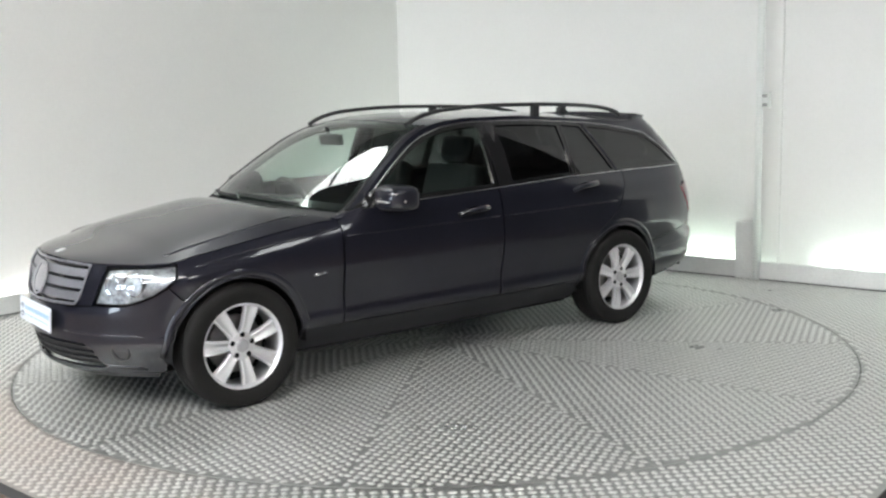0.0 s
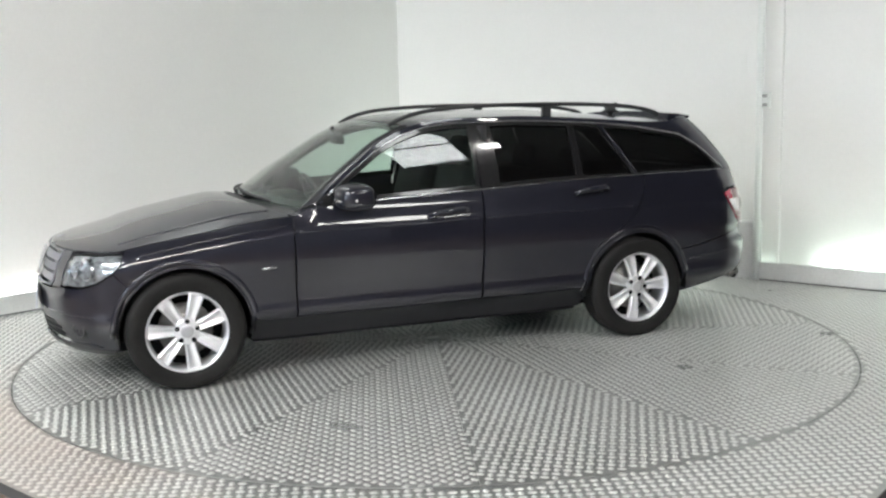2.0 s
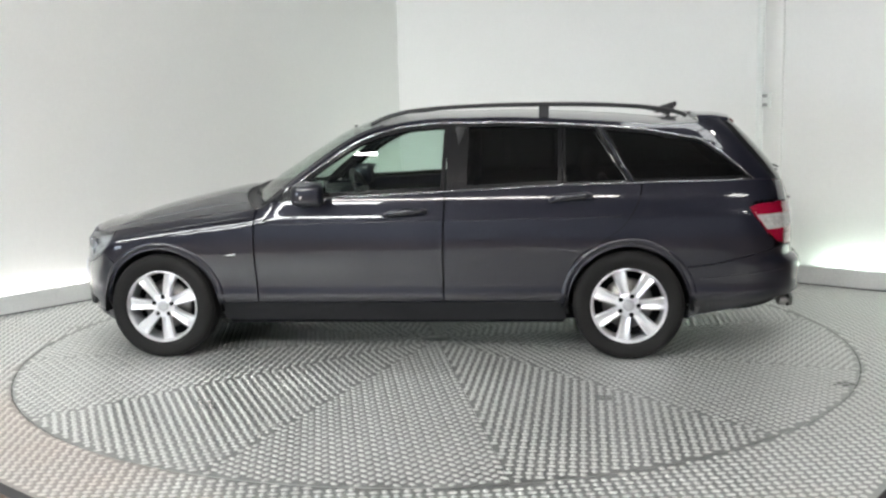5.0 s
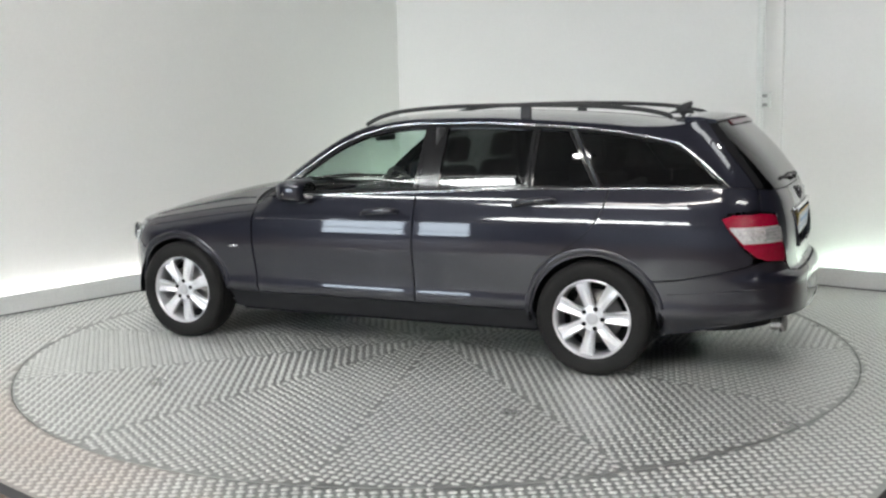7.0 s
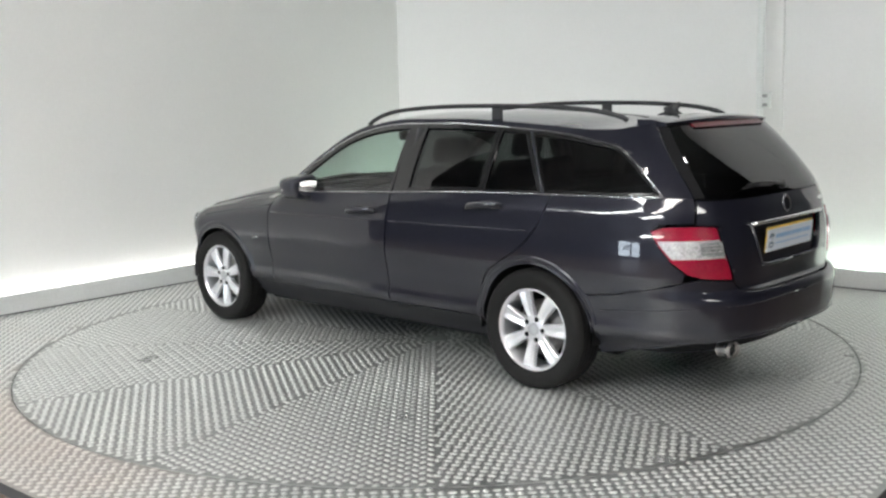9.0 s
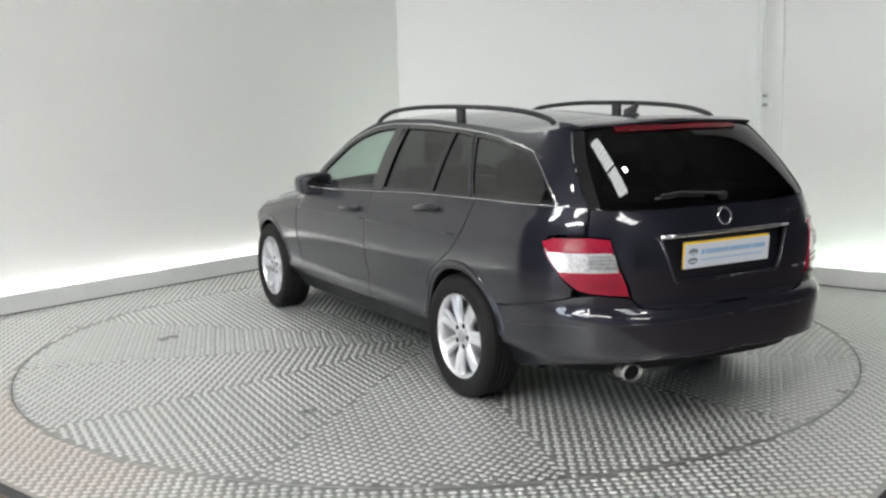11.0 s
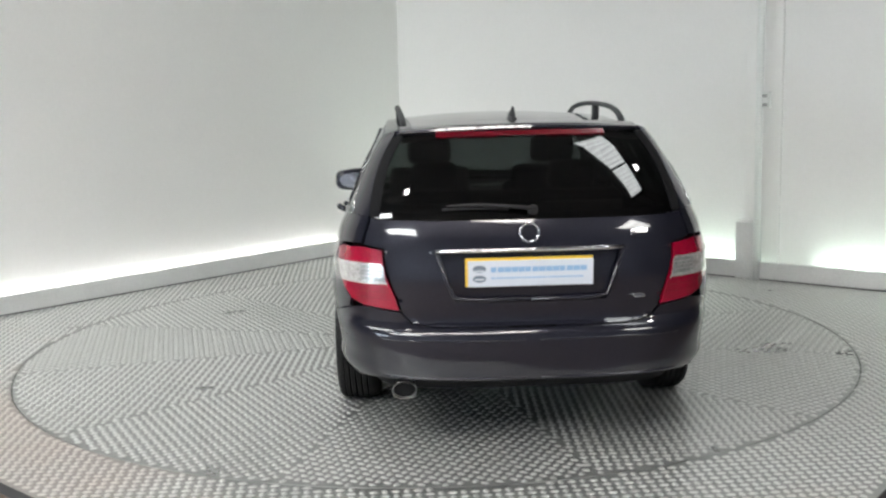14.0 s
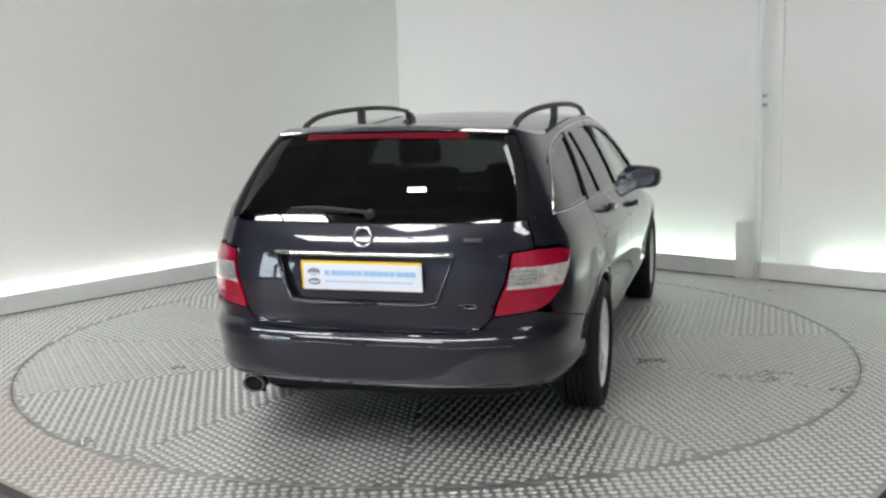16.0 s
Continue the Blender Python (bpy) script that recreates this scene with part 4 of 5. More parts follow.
# number plates with unreadable print as bars
def number_plate(x, z, face, label, tilt):
    bm = bmesh.new()
    box(bm, -0.005, 0.0, -0.26, 0.26, -0.0555, 0.0555, None, 0.002)
    ob = part("number_plate", bm, PLATE_W, car, label, smooth=False)
    ob.matrix_basis = pose(x, 0, z, 0, tilt, 0 if x > 0 else 180)
    for nm, d, m in (("border", (-0.006, -0.0052, -0.270, 0.258, -0.0545, 0.0665), face), ("emblem", (0.0002, 0.0012, -0.235, -0.19, -0.036, 0.036), PLATE_GREY),
                     ("emblem_centre", (0.0013, 0.002, -0.232, -0.193, 0.010, 0.016), PLATE_W), ("emblem_centre", (0.0013, 0.002, -0.232, -0.193, -0.026, -0.020), PLATE_W), ("print_bar", (0.0002, 0.0012, -0.165, 0.235, 0.006, 0.028), PLATE_BLUE), ("print_bar", (0.0002, 0.0012, -0.165, 0.22, -0.022, -0.016), PLATE_BLUE)):
        bm = bmesh.new()
        if nm == "print_bar":
            a, b = d[2], d[3]
            k = 14 if d[5] > 0 else 18
            for i in range(k):
                w = (b - a) / k
                box(bm, d[0], d[1], a + i * w, a + i * w + w * (0.94 if i % 5 else 0.8), d[4], d[5])
        elif nm == "emblem":
            for dz in (-0.021, 0.021):
                lathe(bm, [(0.028, d[0]), (0.028, d[1]), (0.001, d[1])], "Y", 24, Matrix.Translation((0, (d[2] + d[3]) / 2, dz)) @ pose(0, 0, 0, 0, 0, -90) @ Matrix.Diagonal((1, 1, 0.55, 1)))
        else:
            box(bm, *d)
        part(nm, bm, m, ob, smooth=False)
    return ob


number_plate(2.125, 0.452, PLATE_W, "white front number plate with pale print", -4)

# tail
UR = lambda y, z: (u_rear(y, z), z)
lamp_line = X((-2.043, 0.868), (-2.09, 0.795), (-2.15, 0.720), (-2.21, 0.665)) + [UR(0.70, 0.645), UR(0.545, 0.628), UR(0.560, 0.680), UR(0.597, 0.775), UR(0.612, 0.880), UR(0.69, 0.890)] + X((-2.10, 0.886))
tail_lamp = panel("tail_lamp", [lamp_line], RED, car, "red tail lamp with a clear middle band", gap=0.003, lift=0.004)


def band(z0, z1):
    """The part of the lamp's outline between two heights."""
    return clip_poly(clip_poly(densify(lamp_line, 0.02), 1, z0, False), 1, z1, True)


panel("clear_lens", [shrink(band(0.727, 0.834), 0.012)], CLEARLENS, tail_lamp, "clear reversing and turn lens", gap=0, lift=0.0075, edge=0.004)
panel("reversing_lamp", [[UR(0.598, 0.752), UR(0.655, 0.752), UR(0.700, 0.756), UR(0.702, 0.812), UR(0.655, 0.814), UR(0.606, 0.814)]], LAMPBOWL, tail_lamp, "grey bowl behind the clear lens", gap=0, lift=0.0115, edge=0.003)
for z0 in (0.768, 0.783, 0.798):
    panel("lens_rib", [[UR(0.605, z0), UR(0.655, z0), UR(0.695, z0), UR(0.695, z0 + 0.004), UR(0.655, z0 + 0.004), UR(0.605, z0 + 0.004)]], CLEARLENS, tail_lamp, gap=0, lift=0.0135, edge=0.002)
for z0, y0, y1 in ((0.868, 0.620, 0.715), (0.700, 0.590, 0.715), (0.672, 0.578, 0.715)):
    panel("lens_ridge", [densify([UR(y0, z0), UR(y1, z0 + 0.008), UR(y1, z0 + 0.013), UR(y0, z0 + 0.005)], 0.03)], RED, tail_lamp, gap=0, lift=0.0085, edge=0.004)
glass_line = [UR(0.002, 1.352), UR(0.30, 1.350), *[UR(gate_y(z) - 0.004, z) for z in (1.345, 1.33, 1.31, 1.28, 1.24, 1.20, 1.15, 1.10, 1.05, 1.012)], UR(0.60, 1.004), UR(0.3, 1.000), UR(0.002, 1.000)]
recess_hole = [UR(0.002, 0.868), UR(0.385, 0.868), UR(0.345, 0.745), UR(0.310, 0.675), UR(0.002, 0.672)]
upper_gate = [UR(0.002, 0.996), UR(0.3, 0.996), UR(0.60, 1.000), UR(0.660, 1.006), UR(0.664, 0.985), UR(0.690, 0.898), UR(0.605, 0.886), UR(0.603, 0.868), UR(0.385, 0.868), UR(0.002, 0.868)]
side_gate = [UR(0.385, 0.868), UR(0.603, 0.868), UR(0.588, 0.78), UR(0.548, 0.675), UR(0.310, 0.675), UR(0.345, 0.745)]
lower_gate = [UR(0.002, 0.675), UR(0.310, 0.675), UR(0.548, 0.675), UR(0.532, 0.620), UR(0.49, 0.578), UR(0.40, 0.568), UR(0.002, 0.566)]
tailgate = panel("tailgate", [densify(upper_gate), densify(side_gate), densify(lower_gate)], PAINT, car, whole=True, gap=0.0, edge=0.02)
panel("plate_recess", [recess_hole], PAINT, tailgate, "recessed number plate panel", whole=True, gap=-0.004, lift=-0.030, edge=0)
panel("rear_window", [densify(glass_line)], PRIVACY, tailgate, "dark privacy rear window", whole=True, gap=0.001, edge=0.006, lift=-0.002)
panel("window_band", [densify([UR(0.0, 1.028), UR(0.3, 1.028), UR(0.60, 1.032), UR(0.648, 1.034), UR(0.654, 1.012), UR(0.60, 1.005), UR(0.3, 1.001), UR(0.0, 1.001)])], DARK, tailgate, "black printed window edge", whole=True, gap=0, lift=-0.006, edge=0)
bm = bmesh.new()
tube(bm, [skin(*UR(y, 0.877)) * 1.0 + Vector((-0.010, 0, 0)) for y in (0.39, 0.3, 0.15, 0.003)] + [Vector((p.x, -p.y, p.z)) + Vector((-0.010, 0, 0)) for p in (skin(*UR(y, 0.877)) for y in (0.15, 0.3, 0.39))], 0.011, 8, 0.9)
part("chrome_handle", bm, CHROME, tailgate, "chrome grab strip over the number plate")
bm = bmesh.new()
cx = skin(*UR(0.004, 0.945)).x
m = Matrix.Translation((cx - 0.008, 0, 0.945)) @ pose(0, 0, 0, 0, 12, 0) @ pose(0, 0, 0, 0, 0, 90)
lathe(bm, [(0.035, 0.0), (0.040, 0.005), (0.044, 0.0), (0.040, -0.006), (0.035, 0.0)], "Y", 32, m)
part("badge", bm, CHROME, tailgate, "round chrome badge ring")
number_plate(-2.366, 0.780, PLATE_Y, "yellow-bordered rear number plate with pale blue print", 5)
zs = (1.34, 1.31, 1.28, 1.24, 1.20, 1.15, 1.10, 1.05, 1.012)
panel("window_edge", [[UR(gate_y(z) - 0.003, z) for z in zs] + [UR(gate_y(z) - 0.045, z) for z in zs[::-1]]], DARK, tailgate, "black window edge", gap=0, lift=0.0005, edge=0.004)
for s in (1, -1):
    bm = bmesh.new()
    p = [skin(*UR(y, z)) for y, z in ((0.383, 0.862), (0.345, 0.748), (0.318, 0.682), (0.25, 0.673), (0.12, 0.672))] + [skin(XR - TR, 0.672)]
    tube(bm, [Vector((q.x - 0.002, s * q.y, q.z)) for q in p], 0.009, 8)
    part("recess_lip", bm, PAINT, tailgate)
panel("model_badge", [[UR(0.425, 0.928), UR(0.495, 0.928), UR(0.495, 0.943), UR(0.425, 0.943)]], CHROME, tailgate, "small chrome model badge bar", whole=True, sides=(-1,), gap=0, lift=0.004, edge=0.004)
# wiper
bm = bmesh.new()
pv = [skin(*UR(abs(y), z)) for y, z in ((0.02, 1.030), (0.10, 1.042), (0.22, 1.050), (0.34, 1.046))]
tube(bm, [Vector((p.x - 0.018, y, p.z + 0.012)) for p, y in zip(pv, (-0.02, 0.10, 0.22, 0.34))], [0.014, 0.012, 0.010, 0.006], 8, 0.6)
tube(bm, [Vector((p.x - 0.006, y, p.z - 0.004)) for p, y in zip(pv[1:], (0.08, 0.22, 0.36))], 0.006, 6)
lathe(bm, [(0.022, 0.0), (0.020, 0.02), (0.001, 0.022)], "Y", 16, Matrix.Translation((pv[0].x - 0.004, -0.02, 1.035)) @ pose(0, 0, 0, 0, 0, 90))
part("rear_wiper", bm, PLASTIC, tailgate, "black rear wiper arm and blade")
# spoiler and its lamp
bm = bmesh.new()
rows = []
for w in np.linspace(-1, 1, 21):
    yy = 0.530 * w
    f = 1 - abs(w) ** 3
    x0, x1, zt = -1.80, -1.965 - 0.045 * f, 1.374 + 0.016 * (1 - w * w)
    rows.append([bm.verts.new(p) for p in ((x0, yy, zt + 0.006), (x0 - 0.08, yy, zt + 0.004), (x1, yy, zt - 0.012), (x1 - 0.004, yy, zt - 0.022), (x1 + 0.02, yy, zt - 0.036), (x0, yy, zt - 0.03))])
for a, b in zip(rows, rows[1:]):
    for i in range(6):
        bm.faces.new((a[i], a[(i + 1) % 6], b[(i + 1) % 6], b[i]))
bm.faces.new(rows[0])
bm.faces.new(rows[-1][::-1])
bmesh.ops.recalc_face_normals(bm, faces=bm.faces)
spoiler = sharp(part("roof_spoiler", bm, PAINT, tailgate), 50)
panel("brake_light", [[UR(0.001, 1.332), UR(0.37, 1.330), UR(0.37, 1.352), UR(0.001, 1.354)]], REDDARK, tailgate, "narrow red high brake light", whole=True, gap=0, lift=0.006, edge=0.006)

rear_bumper = [(u_of(x, z), z) for x, z in arc(AXR, AXZ, ARCH, 196, 141, 14)] + X((-1.72, 0.530), (-1.95, 0.570), (-2.19, 0.625)) + [UR(0.70, 0.640), UR(0.545, 0.622), UR(0.50, 0.574), UR(0.40, 0.562), UR(0.001, 0.560), UR(0.001, 0.345), UR(0.45, 0.348)] + X((-2.20, 0.330), (-1.95, 0.270), (-1.76, 0.232))
panel("rear_bumper", [densify(rear_bumper, 0.05)], PAINT, car, whole=True, gap=0.0005)
skin_rod("bumper_crease", X(*[(x, 0.460 + 0.095 * (-1.75 - x)) for x in np.linspace(-1.78, -2.25, 12)]) + [UR(y, 0.514) for y in np.linspace(0.62, 0.03, 14)], 0.004, PAINT, car, lift=-0.002)
skin_rod("bumper_lip", X((-1.90, 0.268), (-2.05, 0.300), (-2.20, 0.334)) + [UR(y, 0.352) for y in np.linspace(0.60, 0.03, 14)], 0.007, PAINT, car, lift=-0.002)
panel("rear_valance", [X((-1.78, 0.225), (-1.95, 0.262), (-2.20, 0.322)) + [UR(0.45, 0.340), UR(0.001, 0.338), UR(0.001, 0.262), UR(0.40, 0.250)] + X((-2.10, 0.225))], DARK, car, "black lower rear valance", whole=True, gap=0, lift=-0.045)
bm = bmesh.new()
lathe(bm, [(0.050, 0.03), (0.052, 0.0), (0.048, 0.002), (0.047, 0.075)], "Y", 28, Matrix.Translation((-2.345, 0.535, 0.290)) @ pose(0, 0, 0, 0, 0, -90) @ Matrix.Diagonal((1, 1, 0.74, 1)))
part("exhaust_pipe", bm, STEEL, car, "oval chrome exhaust tip")
boxed("exhaust_bore", DARK, (-2.325, -2.315, 0.488, 0.582, 0.256, 0.324), car)

# fuel flap on the far side, door handles
for nm, par, x0, z0 in (("door_handle", door_f, -0.115, 0.858), ("door_handle", door_r, -1.06, 0.930)):
    for s in (1, -1):
        bm = bmesh.new()
        pts = [(x0 + dx, z0 + dz) for dx, dz in ((0.125, -0.014), (0.09, -0.004), (0.0, 0.004), (-0.08, 0.010), (-0.115, 0.008))]
        path = []
        for i, p in enumerate(pts):
            c = skin(*p) + skin_normal(*p) * (0.008 if i in (0, 4) else 0.034)
            path.append((c.x, c.y * s, c.z))
        tube(bm, path, [0.010, 0.013, 0.014, 0.014, 0.011], 8, 1.25)
        part(nm, bm, PAINT, side_of(par, 0 if s > 0 else 1))
        bm = bmesh.new()
        c, n = skin(x0, z0), skin_normal(x0, z0)
        lathe(bm, [(0.001, -0.001), (0.06, 0.0012), (0.075, 0.002)], "Y", 24, Matrix.Translation((c.x, s * c.y, c.z)) @ pose(0, 0, 0, -s * 10, 0, 0 if s > 0 else 180) @ Matrix.Diagonal((1.0, 1, 0.42, 1)))
        part("handle_cup", bm, GLOSSBLACK, side_of(par, 0 if s > 0 else 1))

# mirrors
for s in (1, -1):
    bm = bmesh.new()
    m = Matrix.Translation((0.415, s * 0.880, 0.978)) @ pose(0, 0, 0, 0, 0, s * 6)
    made = bmesh.ops.create_uvsphere(bm, u_segments=24, v_segments=14, radius=1)
    for v in made["verts"]:
        x, y, z = v.co
        sx = math.copysign(abs(x) ** 0.75, x)
        sy = math.copysign(abs(y) ** 0.5, y)
        sz = math.copysign(abs(z) ** 0.5, z)
        xx = 0.135 * sx if sx > 0 else 0.058 * sx
        v.co = m @ Vector((xx, 0.115 * sy, 0.074 * sz * (1 - 0.12 * s * sy)))
    mirror = part("door_mirror", bm, PAINT, car, "dark grey door mirror housing")
    bm = bmesh.new()
    lathe(bm, [(0.96, 0.003), (0.5, 0.003), (0.001, 0.003)], "Y", 32, m @ Matrix.Translation((-0.0575, 0, 0)) @ pose(0, 0, 0, 0, 0, 90) @ Matrix.Diagonal((0.093, 1, 0.056, 1)))
    part("mirror_glass", bm, shader("mirror glass", (0.8, 0.8, 0.8), 0.02, 1.0), mirror)
    bm = bmesh.new()
    tube(bm, [(0.50, s * 0.79, 0.940), (0.47, s * 0.81, 0.942), (0.44, s * 0.84, 0.952)], [0.035, 0.030, 0.026], 10, 0.8)
    part("mirror_arm", bm, PLASTIC, mirror)
    bm = bmesh.new()
    tube(bm, [m @ Vector((0.131, s * -0.04, -0.012)), m @ Vector((0.126, s * 0.05, -0.012)), m @ Vector((0.06, s * 0.110, -0.01))], 0.008, 6)
    part("turn_signal", bm, CLEARLENS, mirror, "clear turn signal strip")

# roof rails
for s in (1, -1):
    pts = spline([(0.130, 0.545, 1.360), (0.065, 0.548, 1.392), (-0.02, 0.550, 1.418), (-0.15, 0.551, 1.440), (-0.45, 0.551, 1.458), (-0.85, 0.548, 1.460), (-1.25, 0.538, 1.449), (-1.52, 0.525, 1.428), (-1.68, 0.515, 1.398), (-1.73, 0.512, 1.374)], 6)
    bm = bmesh.new()
    tube(bm, [(x, s * y, z) for x, y, z in pts], 0.0150, 10, 0.85)
    rail = part("roof_rail", bm, PLASTIC, car, "black roof rail")
    for x0, x1, z in ((-0.875, -0.935, 1.453),):
        boxed("rail_foot", PLASTIC, (x1, x0, s * 0.540 - 0.015, s * 0.540 + 0.015, 1.36, z), rail, bevel=0.005)
bm = bmesh.new()
tube(bm, [(-1.66, 0, 1.395), (-1.70, 0, 1.425), (-1.735, 0, 1.452)], [0.022, 0.013, 0.005], 8, 2.0)
tube(bm, [(-1.60, 0, 1.390), (-1.66, 0, 1.402), (-1.72, 0, 1.400), (-1.75, 0, 1.388)], [0.006, 0.022, 0.022, 0.008], 8, 0.6)
part("roof_aerial", bm, PLASTIC, car, "small black roof aerial")
# windscreen wipers
for y0, y1 in ((0.52, -0.05), (-0.02, -0.55)):
    bm = bmesh.new()
    p = [top(0.706 - 0.005 * k, (y0 + (y1 - y0) * k / 5) / 0.80) + Vector((0.006, 0, 0.012)) for k in range(6)]
    tube(bm, p, 0.009, 6)
    part("wiper", bm, PLASTIC, car, "black windscreen wiper")

# underside, inner lining and wheel wells
boxed("underbody", DARK, (-1.75, 1.75, -0.62, 0.62, 0.19, 0.25), car, "dark underbody")
boxed("underbody", DARK, (-1.02, 1.02, -0.700, 0.700, 0.180, 0.232), car, "dark underbody", bevel=0.02)
boxed("engine_block", DARK, (0.80, 1.75, -0.60, 0.60, 0.24, 0.70), car)
liner = [(1.66, 0.30)] + [(u_of(x, z), z) for x, z in arc(AXF, AXZ, ARCH + 0.01, 0, 180)] + [(1.0, 0.22), (-1.0, 0.22)] + [(u_of(x, z), z) for x, z in arc(AXR, AXZ, ARCH + 0.01, 0, 180)] + X((-1.80, 0.26)) + [UR(0.4, 0.36), UR(0.01, 0.36), UR(0.01, 0.96)] + X((-2.0, 0.97)) + [(-1.4, 0.97), (-0.3, 0.94), (0.7, 0.88), (1.2, 0.79)] + X((1.7, 0.70)) + [UG(0.5, 0.68), UG(0.01, 0.68), UG(0.01, 0.24), UG(0.5, 0.24)]
panel("inner_lining", [densify(liner, 0.08)], DARK, car, "dark inner body lining", whole=True, gap=0, lift=-0.075, edge=0, du=0.08, dv=0.08)
for cx in (AXF, AXR):
    for s in (1, -1):
        bm = bmesh.new()
        a = [(cx + (ARCH + 0.012) * math.cos(radians(k)), AXZ + (ARCH + 0.012) * math.sin(radians(k))) for k in range(-6, 187, 6)]
        rows = [[bm.verts.new((x, s * y, z)) for x, z in a] for y in (0.855 - taper(cx), 0.74, 0.60)]
        for r0, r1 in zip(rows, rows[1:]):
            for i in range(len(a) - 1):
                bm.faces.new((r0[i], r0[i + 1], r1[i + 1], r1[i]))
        bm.faces.new(rows[-1])
        part("wheel_well", bm, DARK, car)
        bm = bmesh.new()
        pts = [(x, s * (skin(u_of(x, z), z).y - 0.004), z) for x, z in [(cx + (ARCH - 0.002) * math.cos(radians(k)), AXZ + (ARCH - 0.002) * math.sin(radians(k))) for k in range(-10, 191, 8)]]
        tube(bm, pts, 0.007, 6)
        part("arch_lip", bm, PAINT, car)
        bm = bmesh.new()
        pts = []
        for k in range(-2, 183, 5):
            x, z = cx + (ARCH + 0.024) * math.cos(radians(k)), AXZ + (ARCH + 0.024) * math.sin(radians(k))
            c, n = skin(u_of(x, z), z), skin_normal(u_of(x, z), z)
            pts.append((c.x - n.x * 0.015, s * (c.y - n.y * 0.015), c.z - n.z * 0.015))
        tube(bm, pts, [0.021] * len(pts), 14)
        part("arch_flare", bm, PAINT, car)


# wheels
def wheel(x, y, s):
    bm = bmesh.new()
    prof = [(0.212, -0.09), (0.232, -0.100), (0.285, -0.104), (0.306, -0.092), (0.3155, -0.070)]
    for k in range(5):                       # tread ribs with grooves
        a = -0.070 + k * 0.028
        prof += [(0.3165, a + 0.002), (0.3165, a + 0.021), (0.309, a + 0.023), (0.309, a + 0.027)]
    prof += [(0.3155, 0.070), (0.309, 0.088), (0.298, 0.099), (0.285, 0.104), (0.268, 0.1055), (0.262, 0.1045), (0.245, 0.104), (0.228, 0.100), (0.218, 0.092), (0.212, 0.086)]
    lathe(bm, prof, "Y", 72)
    bmesh.ops.recalc_face_normals(bm, faces=bm.faces)
    tyre = sharp(part("wheel", bm, RUBBER, car, "silver seven-spoke alloy wheel with a black tyre"), 50)
    tyre.matrix_basis = pose(x, y, AXZ, 0, 0, 0 if s > 0 else 180) @ pose(0, 0, 0, 0, 34.4 if x > 0 else 16.2, 0)
    bm = bmesh.new()
    lathe(bm, [(0.206, -0.09), (0.200, -0.02), (0.196, 0.030), (0.200, 0.066), (0.205, 0.084), (0.214, 0.092), (0.219, 0.090), (0.219, 0.080)], "Y", 72)
    rim = sharp(part("rim", bm, ALLOY, tyre, "silver alloy rim"), 60)
    for k in range(7):
        a = 2 * math.pi * k / 7 + math.pi / 2
        bm = bmesh.new()
        rows = []
        for r, wd, h, dp in ((0.045, 0.027, 0.068, 0.03), (0.085, 0.029, 0.074, 0.03), (0.120, 0.0325, 0.079, 0.025), (0.155, 0.037, 0.081, 0.022), (0.185, 0.0405, 0.080, 0.02), (0.204, 0.0435, 0.076, 0.02)):
            sec = [(-wd, h - dp), (-wd * 0.92, h - 0.006), (-wd * 0.72, h), (-wd * 0.16, h - 0.010), (wd * 0.16, h - 0.010), (wd * 0.72, h), (wd * 0.92, h - 0.006), (wd, h - dp)]
            rows.append([bm.verts.new((r * math.cos(a) - t * math.sin(a), hh, r * math.sin(a) + t * math.cos(a))) for t, hh in sec])
        for r0, r1 in zip(rows, rows[1:]):
            for i in range(7):
                bm.faces.new((r0[i], r0[i + 1], r1[i + 1], r1[i]))
        bmesh.ops.recalc_face_normals(bm, faces=bm.faces)
        sharp(part("spoke", bm, ALLOY, tyre), 24)
    bm = bmesh.new()
    lathe(bm, [(0.072, 0.03), (0.073, 0.060), (0.068, 0.0695), (0.058, 0.071), (0.040, 0.070), (0.034, 0.072)], "Y", 48)
    part("hub", bm, ALLOY, tyre)
    bm = bmesh.new()
    lathe(bm, [(0.034, 0.073), (0.032, 0.079), (0.020, 0.081), (0.001, 0.081)], "Y", 32)
    part("centre_cap", bm, CAPGREY, tyre, "grey centre cap")
    # flat dark discs on the hub, for the shade inside the bolt holes
    for k in range(5):
        a = 2 * math.pi * k / 5 - math.pi / 2
        bm = bmesh.new()
        lathe(bm, [(0.0135, 0.0725), (0.0135, 0.0735), (0.001, 0.0735)], "Y", 12, Matrix.Translation((0.056 * math.cos(a), 0, 0.056 * math.sin(a))))
        part("bolt_disc", bm, DARK, tyre)
    bm = bmesh.new()
    lathe(bm, [(0.001, 0.0), (0.145, 0.0), (0.146, -0.02), (0.001, -0.02)], "Y", 40)
    part("brake_disc", bm, STEEL, tyre)
    bm = bmesh.new()
    lathe(bm, [(0.001, -0.06), (0.203, -0.06)], "Y", 40)
    part("back_plate", bm, DARK, tyre)
    return tyre


for x in (AXF, AXR):
    for s in (1, -1):
        wheel(x, s * 0.768, s)


# seats and cabin
def soft_box(bm, dims, m, r=0.04):
    box(bm, *dims, m=m, bevel=r)


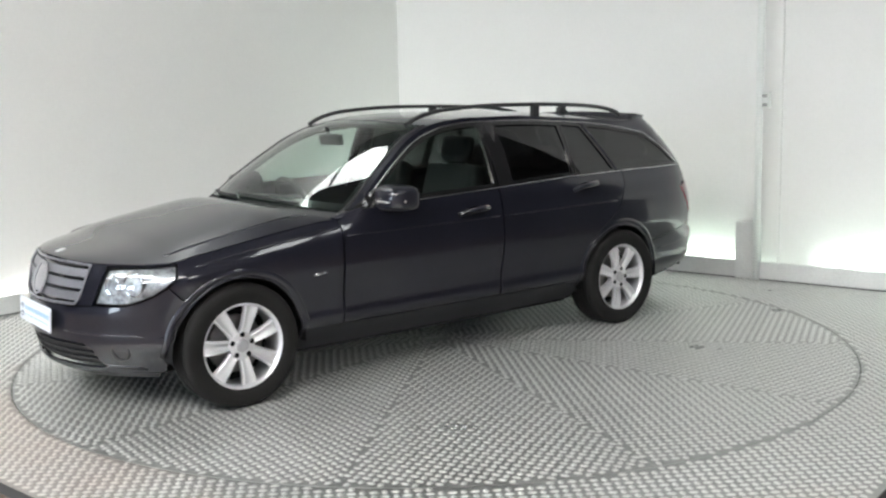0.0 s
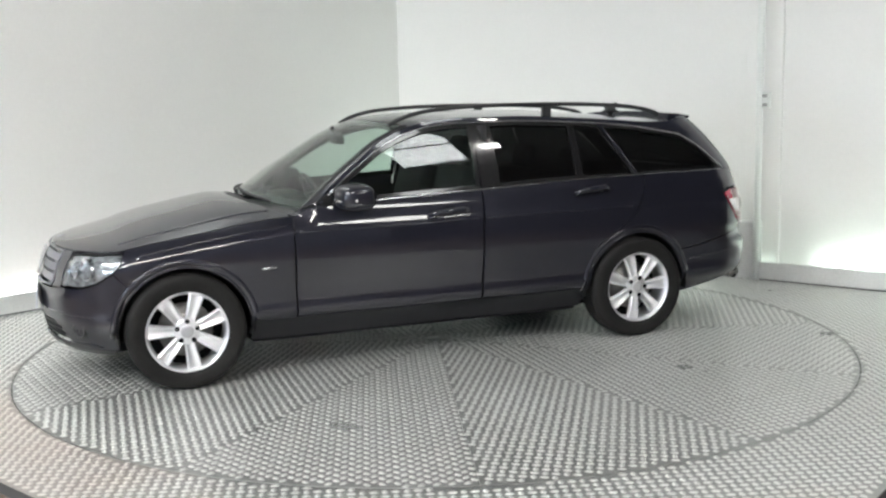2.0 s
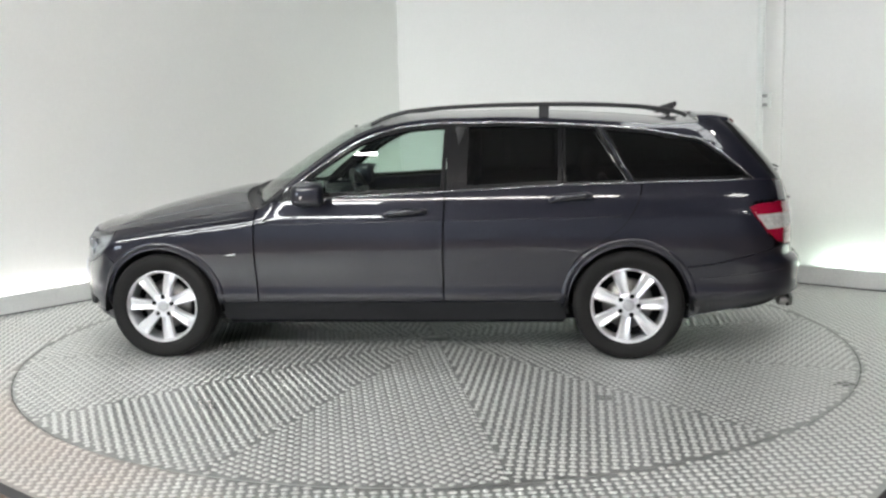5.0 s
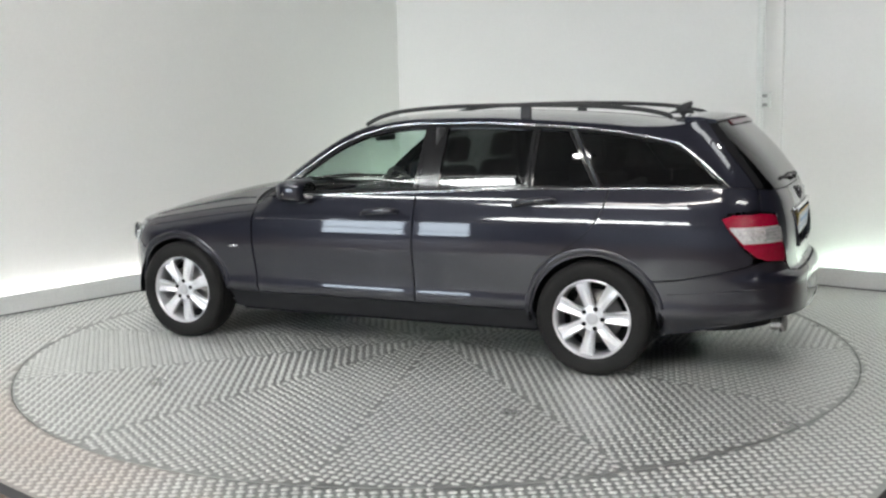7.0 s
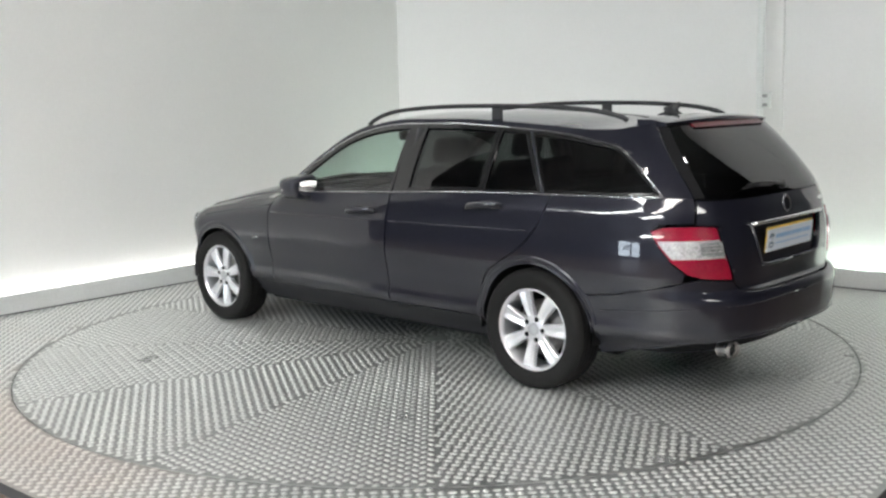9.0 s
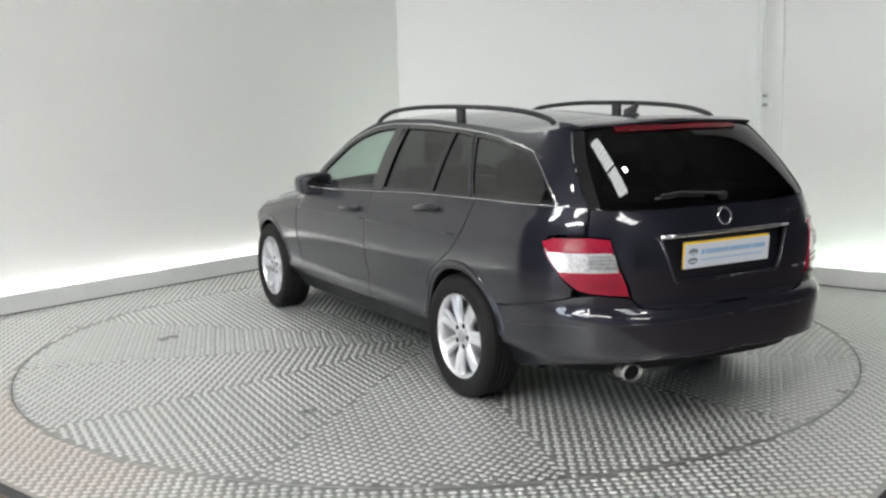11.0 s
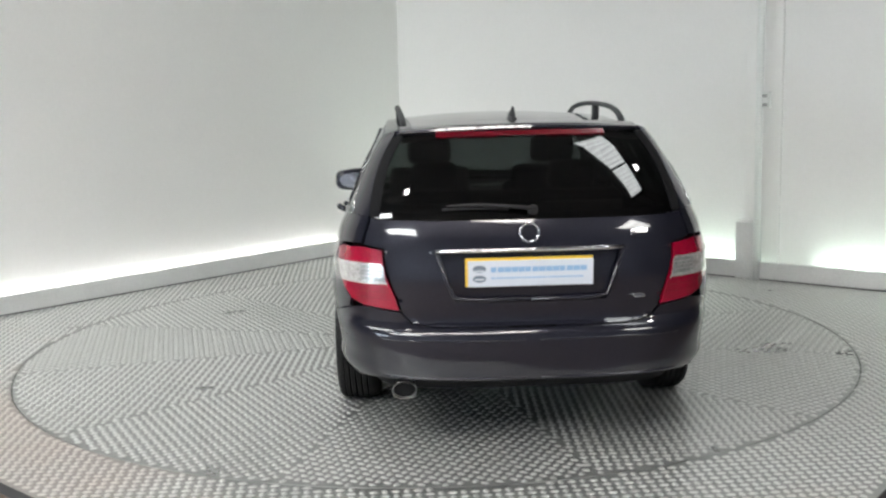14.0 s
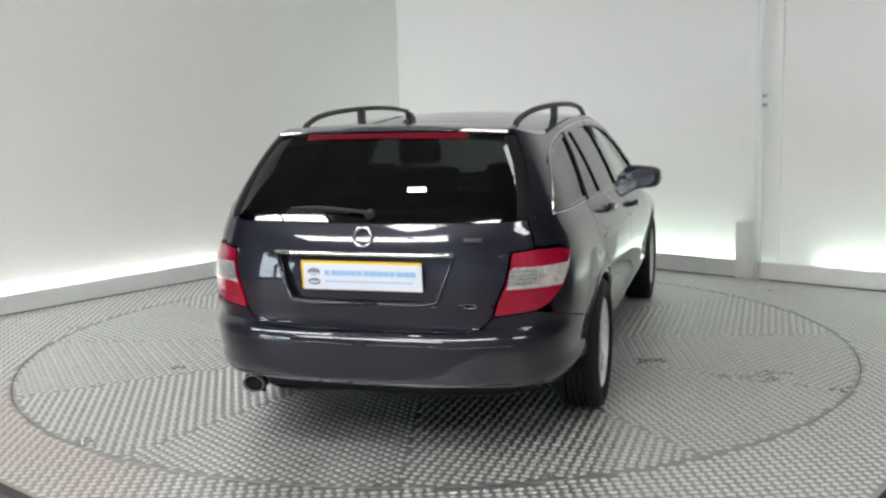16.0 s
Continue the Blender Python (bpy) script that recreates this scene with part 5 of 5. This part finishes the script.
def seat(x, y):
    bm = bmesh.new()
    soft_box(bm, (-0.26, 0.26, -0.25, 0.25, -0.08, 0.09), pose(x, y, 0.46, 0, -6, 0))
    ob = part("seat", bm, CLOTH, car, "dark cloth front seat")
    bm = bmesh.new()
    soft_box(bm, (-0.06, 0.06, -0.24, 0.24, 0.0, 0.60), pose(x - 0.24, y, 0.52, 0, -16, 0))
    part("backrest", bm, CLOTH, ob)
    bm = bmesh.new()
    soft_box(bm, (-0.045, 0.045, -0.13, 0.13, 0.64, 0.80), pose(x - 0.24, y, 0.50, 0, -14, 0))
    part("headrest", bm, CLOTH, ob)
    return ob


seat(0.02, 0.37)
seat(0.02, -0.37)
bm = bmesh.new()
soft_box(bm, (-0.24, 0.24, -0.64, 0.64, 0.36, 0.52), pose(-0.78, 0, 0, 0, 0, 0))
bench = part("rear_bench", bm, CLOTH, car, "dark cloth rear bench seat")
bm = bmesh.new()
soft_box(bm, (-0.06, 0.06, -0.64, 0.64, 0.0, 0.56), pose(-0.98, 0, 0.48, 0, -18, 0))
part("backrest", bm, CLOTH, bench)
for y in (0.36, -0.36):
    bm = bmesh.new()
    soft_box(bm, (-0.045, 0.045, -0.12, 0.12, 0.0, 0.16), pose(-1.16, y, 1.02, 0, -14, 0))
    part("headrest", bm, CLOTH, bench)
bm = bmesh.new()
soft_box(bm, (0.50, 0.92, -0.72, 0.72, 0.50, 0.86), pose(0, 0, 0))
soft_box(bm, (0.46, 0.66, -0.60, -0.16, 0.80, 0.93), pose(0, 0, 0))
part("dashboard", bm, PLASTIC, car, "black dashboard")
bm = bmesh.new()
m = Matrix.Translation((0.36, -0.37, 0.86)) @ pose(0, 0, 0, 0, 25, 0) @ pose(0, 0, 0, 0, 0, 90)
path = [m @ Vector((0.185 * math.cos(a), 0, 0.185 * math.sin(a))) for a in np.linspace(0, 2 * math.pi, 33)]
tube(bm, path, 0.016, 8)
soft_box(bm, (-0.075, 0.075, -0.03, 0.03, -0.06, 0.06), m, 0.02)
for a in (0.2, math.pi - 0.2, -math.pi / 2):
    tube(bm, [m @ Vector((0, 0, 0)), m @ Vector((0.18 * math.cos(a), 0, 0.18 * math.sin(a)))], 0.018, 6)
part("steering_wheel", bm, PLASTIC, car, "black steering wheel")
bm = bmesh.new()
soft_box(bm, (-0.02, 0.02, -0.12, 0.12, -0.035, 0.035), pose(0.30, 0, 1.275, 0, 10, 0), 0.015)
tube(bm, [(0.31, 0, 1.30), (0.33, 0, 1.35)], 0.012, 6)
part("inside_mirror", bm, PLASTIC, car, "black inside mirror")
boxed("load_floor", CLOTH, (-2.15, -1.10, -0.56, 0.56, 0.55, 0.60), car, "dark load floor")
boxed("cabin_floor", DARK, (-1.10, 0.95, -0.74, 0.74, 0.245, 0.30), car)
bm = bmesh.new()
tube(bm, [(-1.30, -0.60, 0.94), (-1.30, 0.60, 0.94)], 0.03, 8)
part("load_cover", bm, PLASTIC, car, "rolled load cover")
for s in (1, -1):
    bm = bmesh.new()
    tube(bm, [(-0.40, s * 0.79, 0.95), (-0.41, s * 0.72, 1.12), (-0.42, s * 0.63, 1.33)], 0.035, 8)
    part("inner_pillar", bm, PLASTIC, car)

# ---------------------------------------------------------------- what turns
OFF = Vector((0.2122, -0.3481, 0))
TURN = [(0.0, 217.44), (0.5, 213.24), (1.0, 208.98), (1.5, 204.71), (2.0, 200.42), (2.5, 196.08), (3.0, 191.63), (3.5, 187.11), (4.0, 182.50), (4.5, 177.85), (5.0, 173.18), (5.5, 168.50), (6.0, 163.82), (6.5, 159.10), (7.0, 154.38), (7.5, 149.69), (8.0, 145.10), (8.5, 140.65), (9.0, 136.25), (9.5, 131.90), (10.0, 127.52), (10.5, 123.12), (11.0, 118.65), (11.5, 114.15), (12.0, 109.52), (12.5, 104.92), (13.0, 100.37), (13.5, 95.85), (14.0, 91.26), (14.5, 86.70), (15.0, 82.12), (15.5, 77.55), (16.0, 72.90)]


def motions():
    rows, disc = [], []
    for t, a in TURN:
        m = pose(0, 0, 0, 0, 0, a)
        rows.append((t, m @ Matrix.Translation(OFF)))
        disc.append((t, m))
    walk(car, rows)
    walk(turntable, disc)


motions()
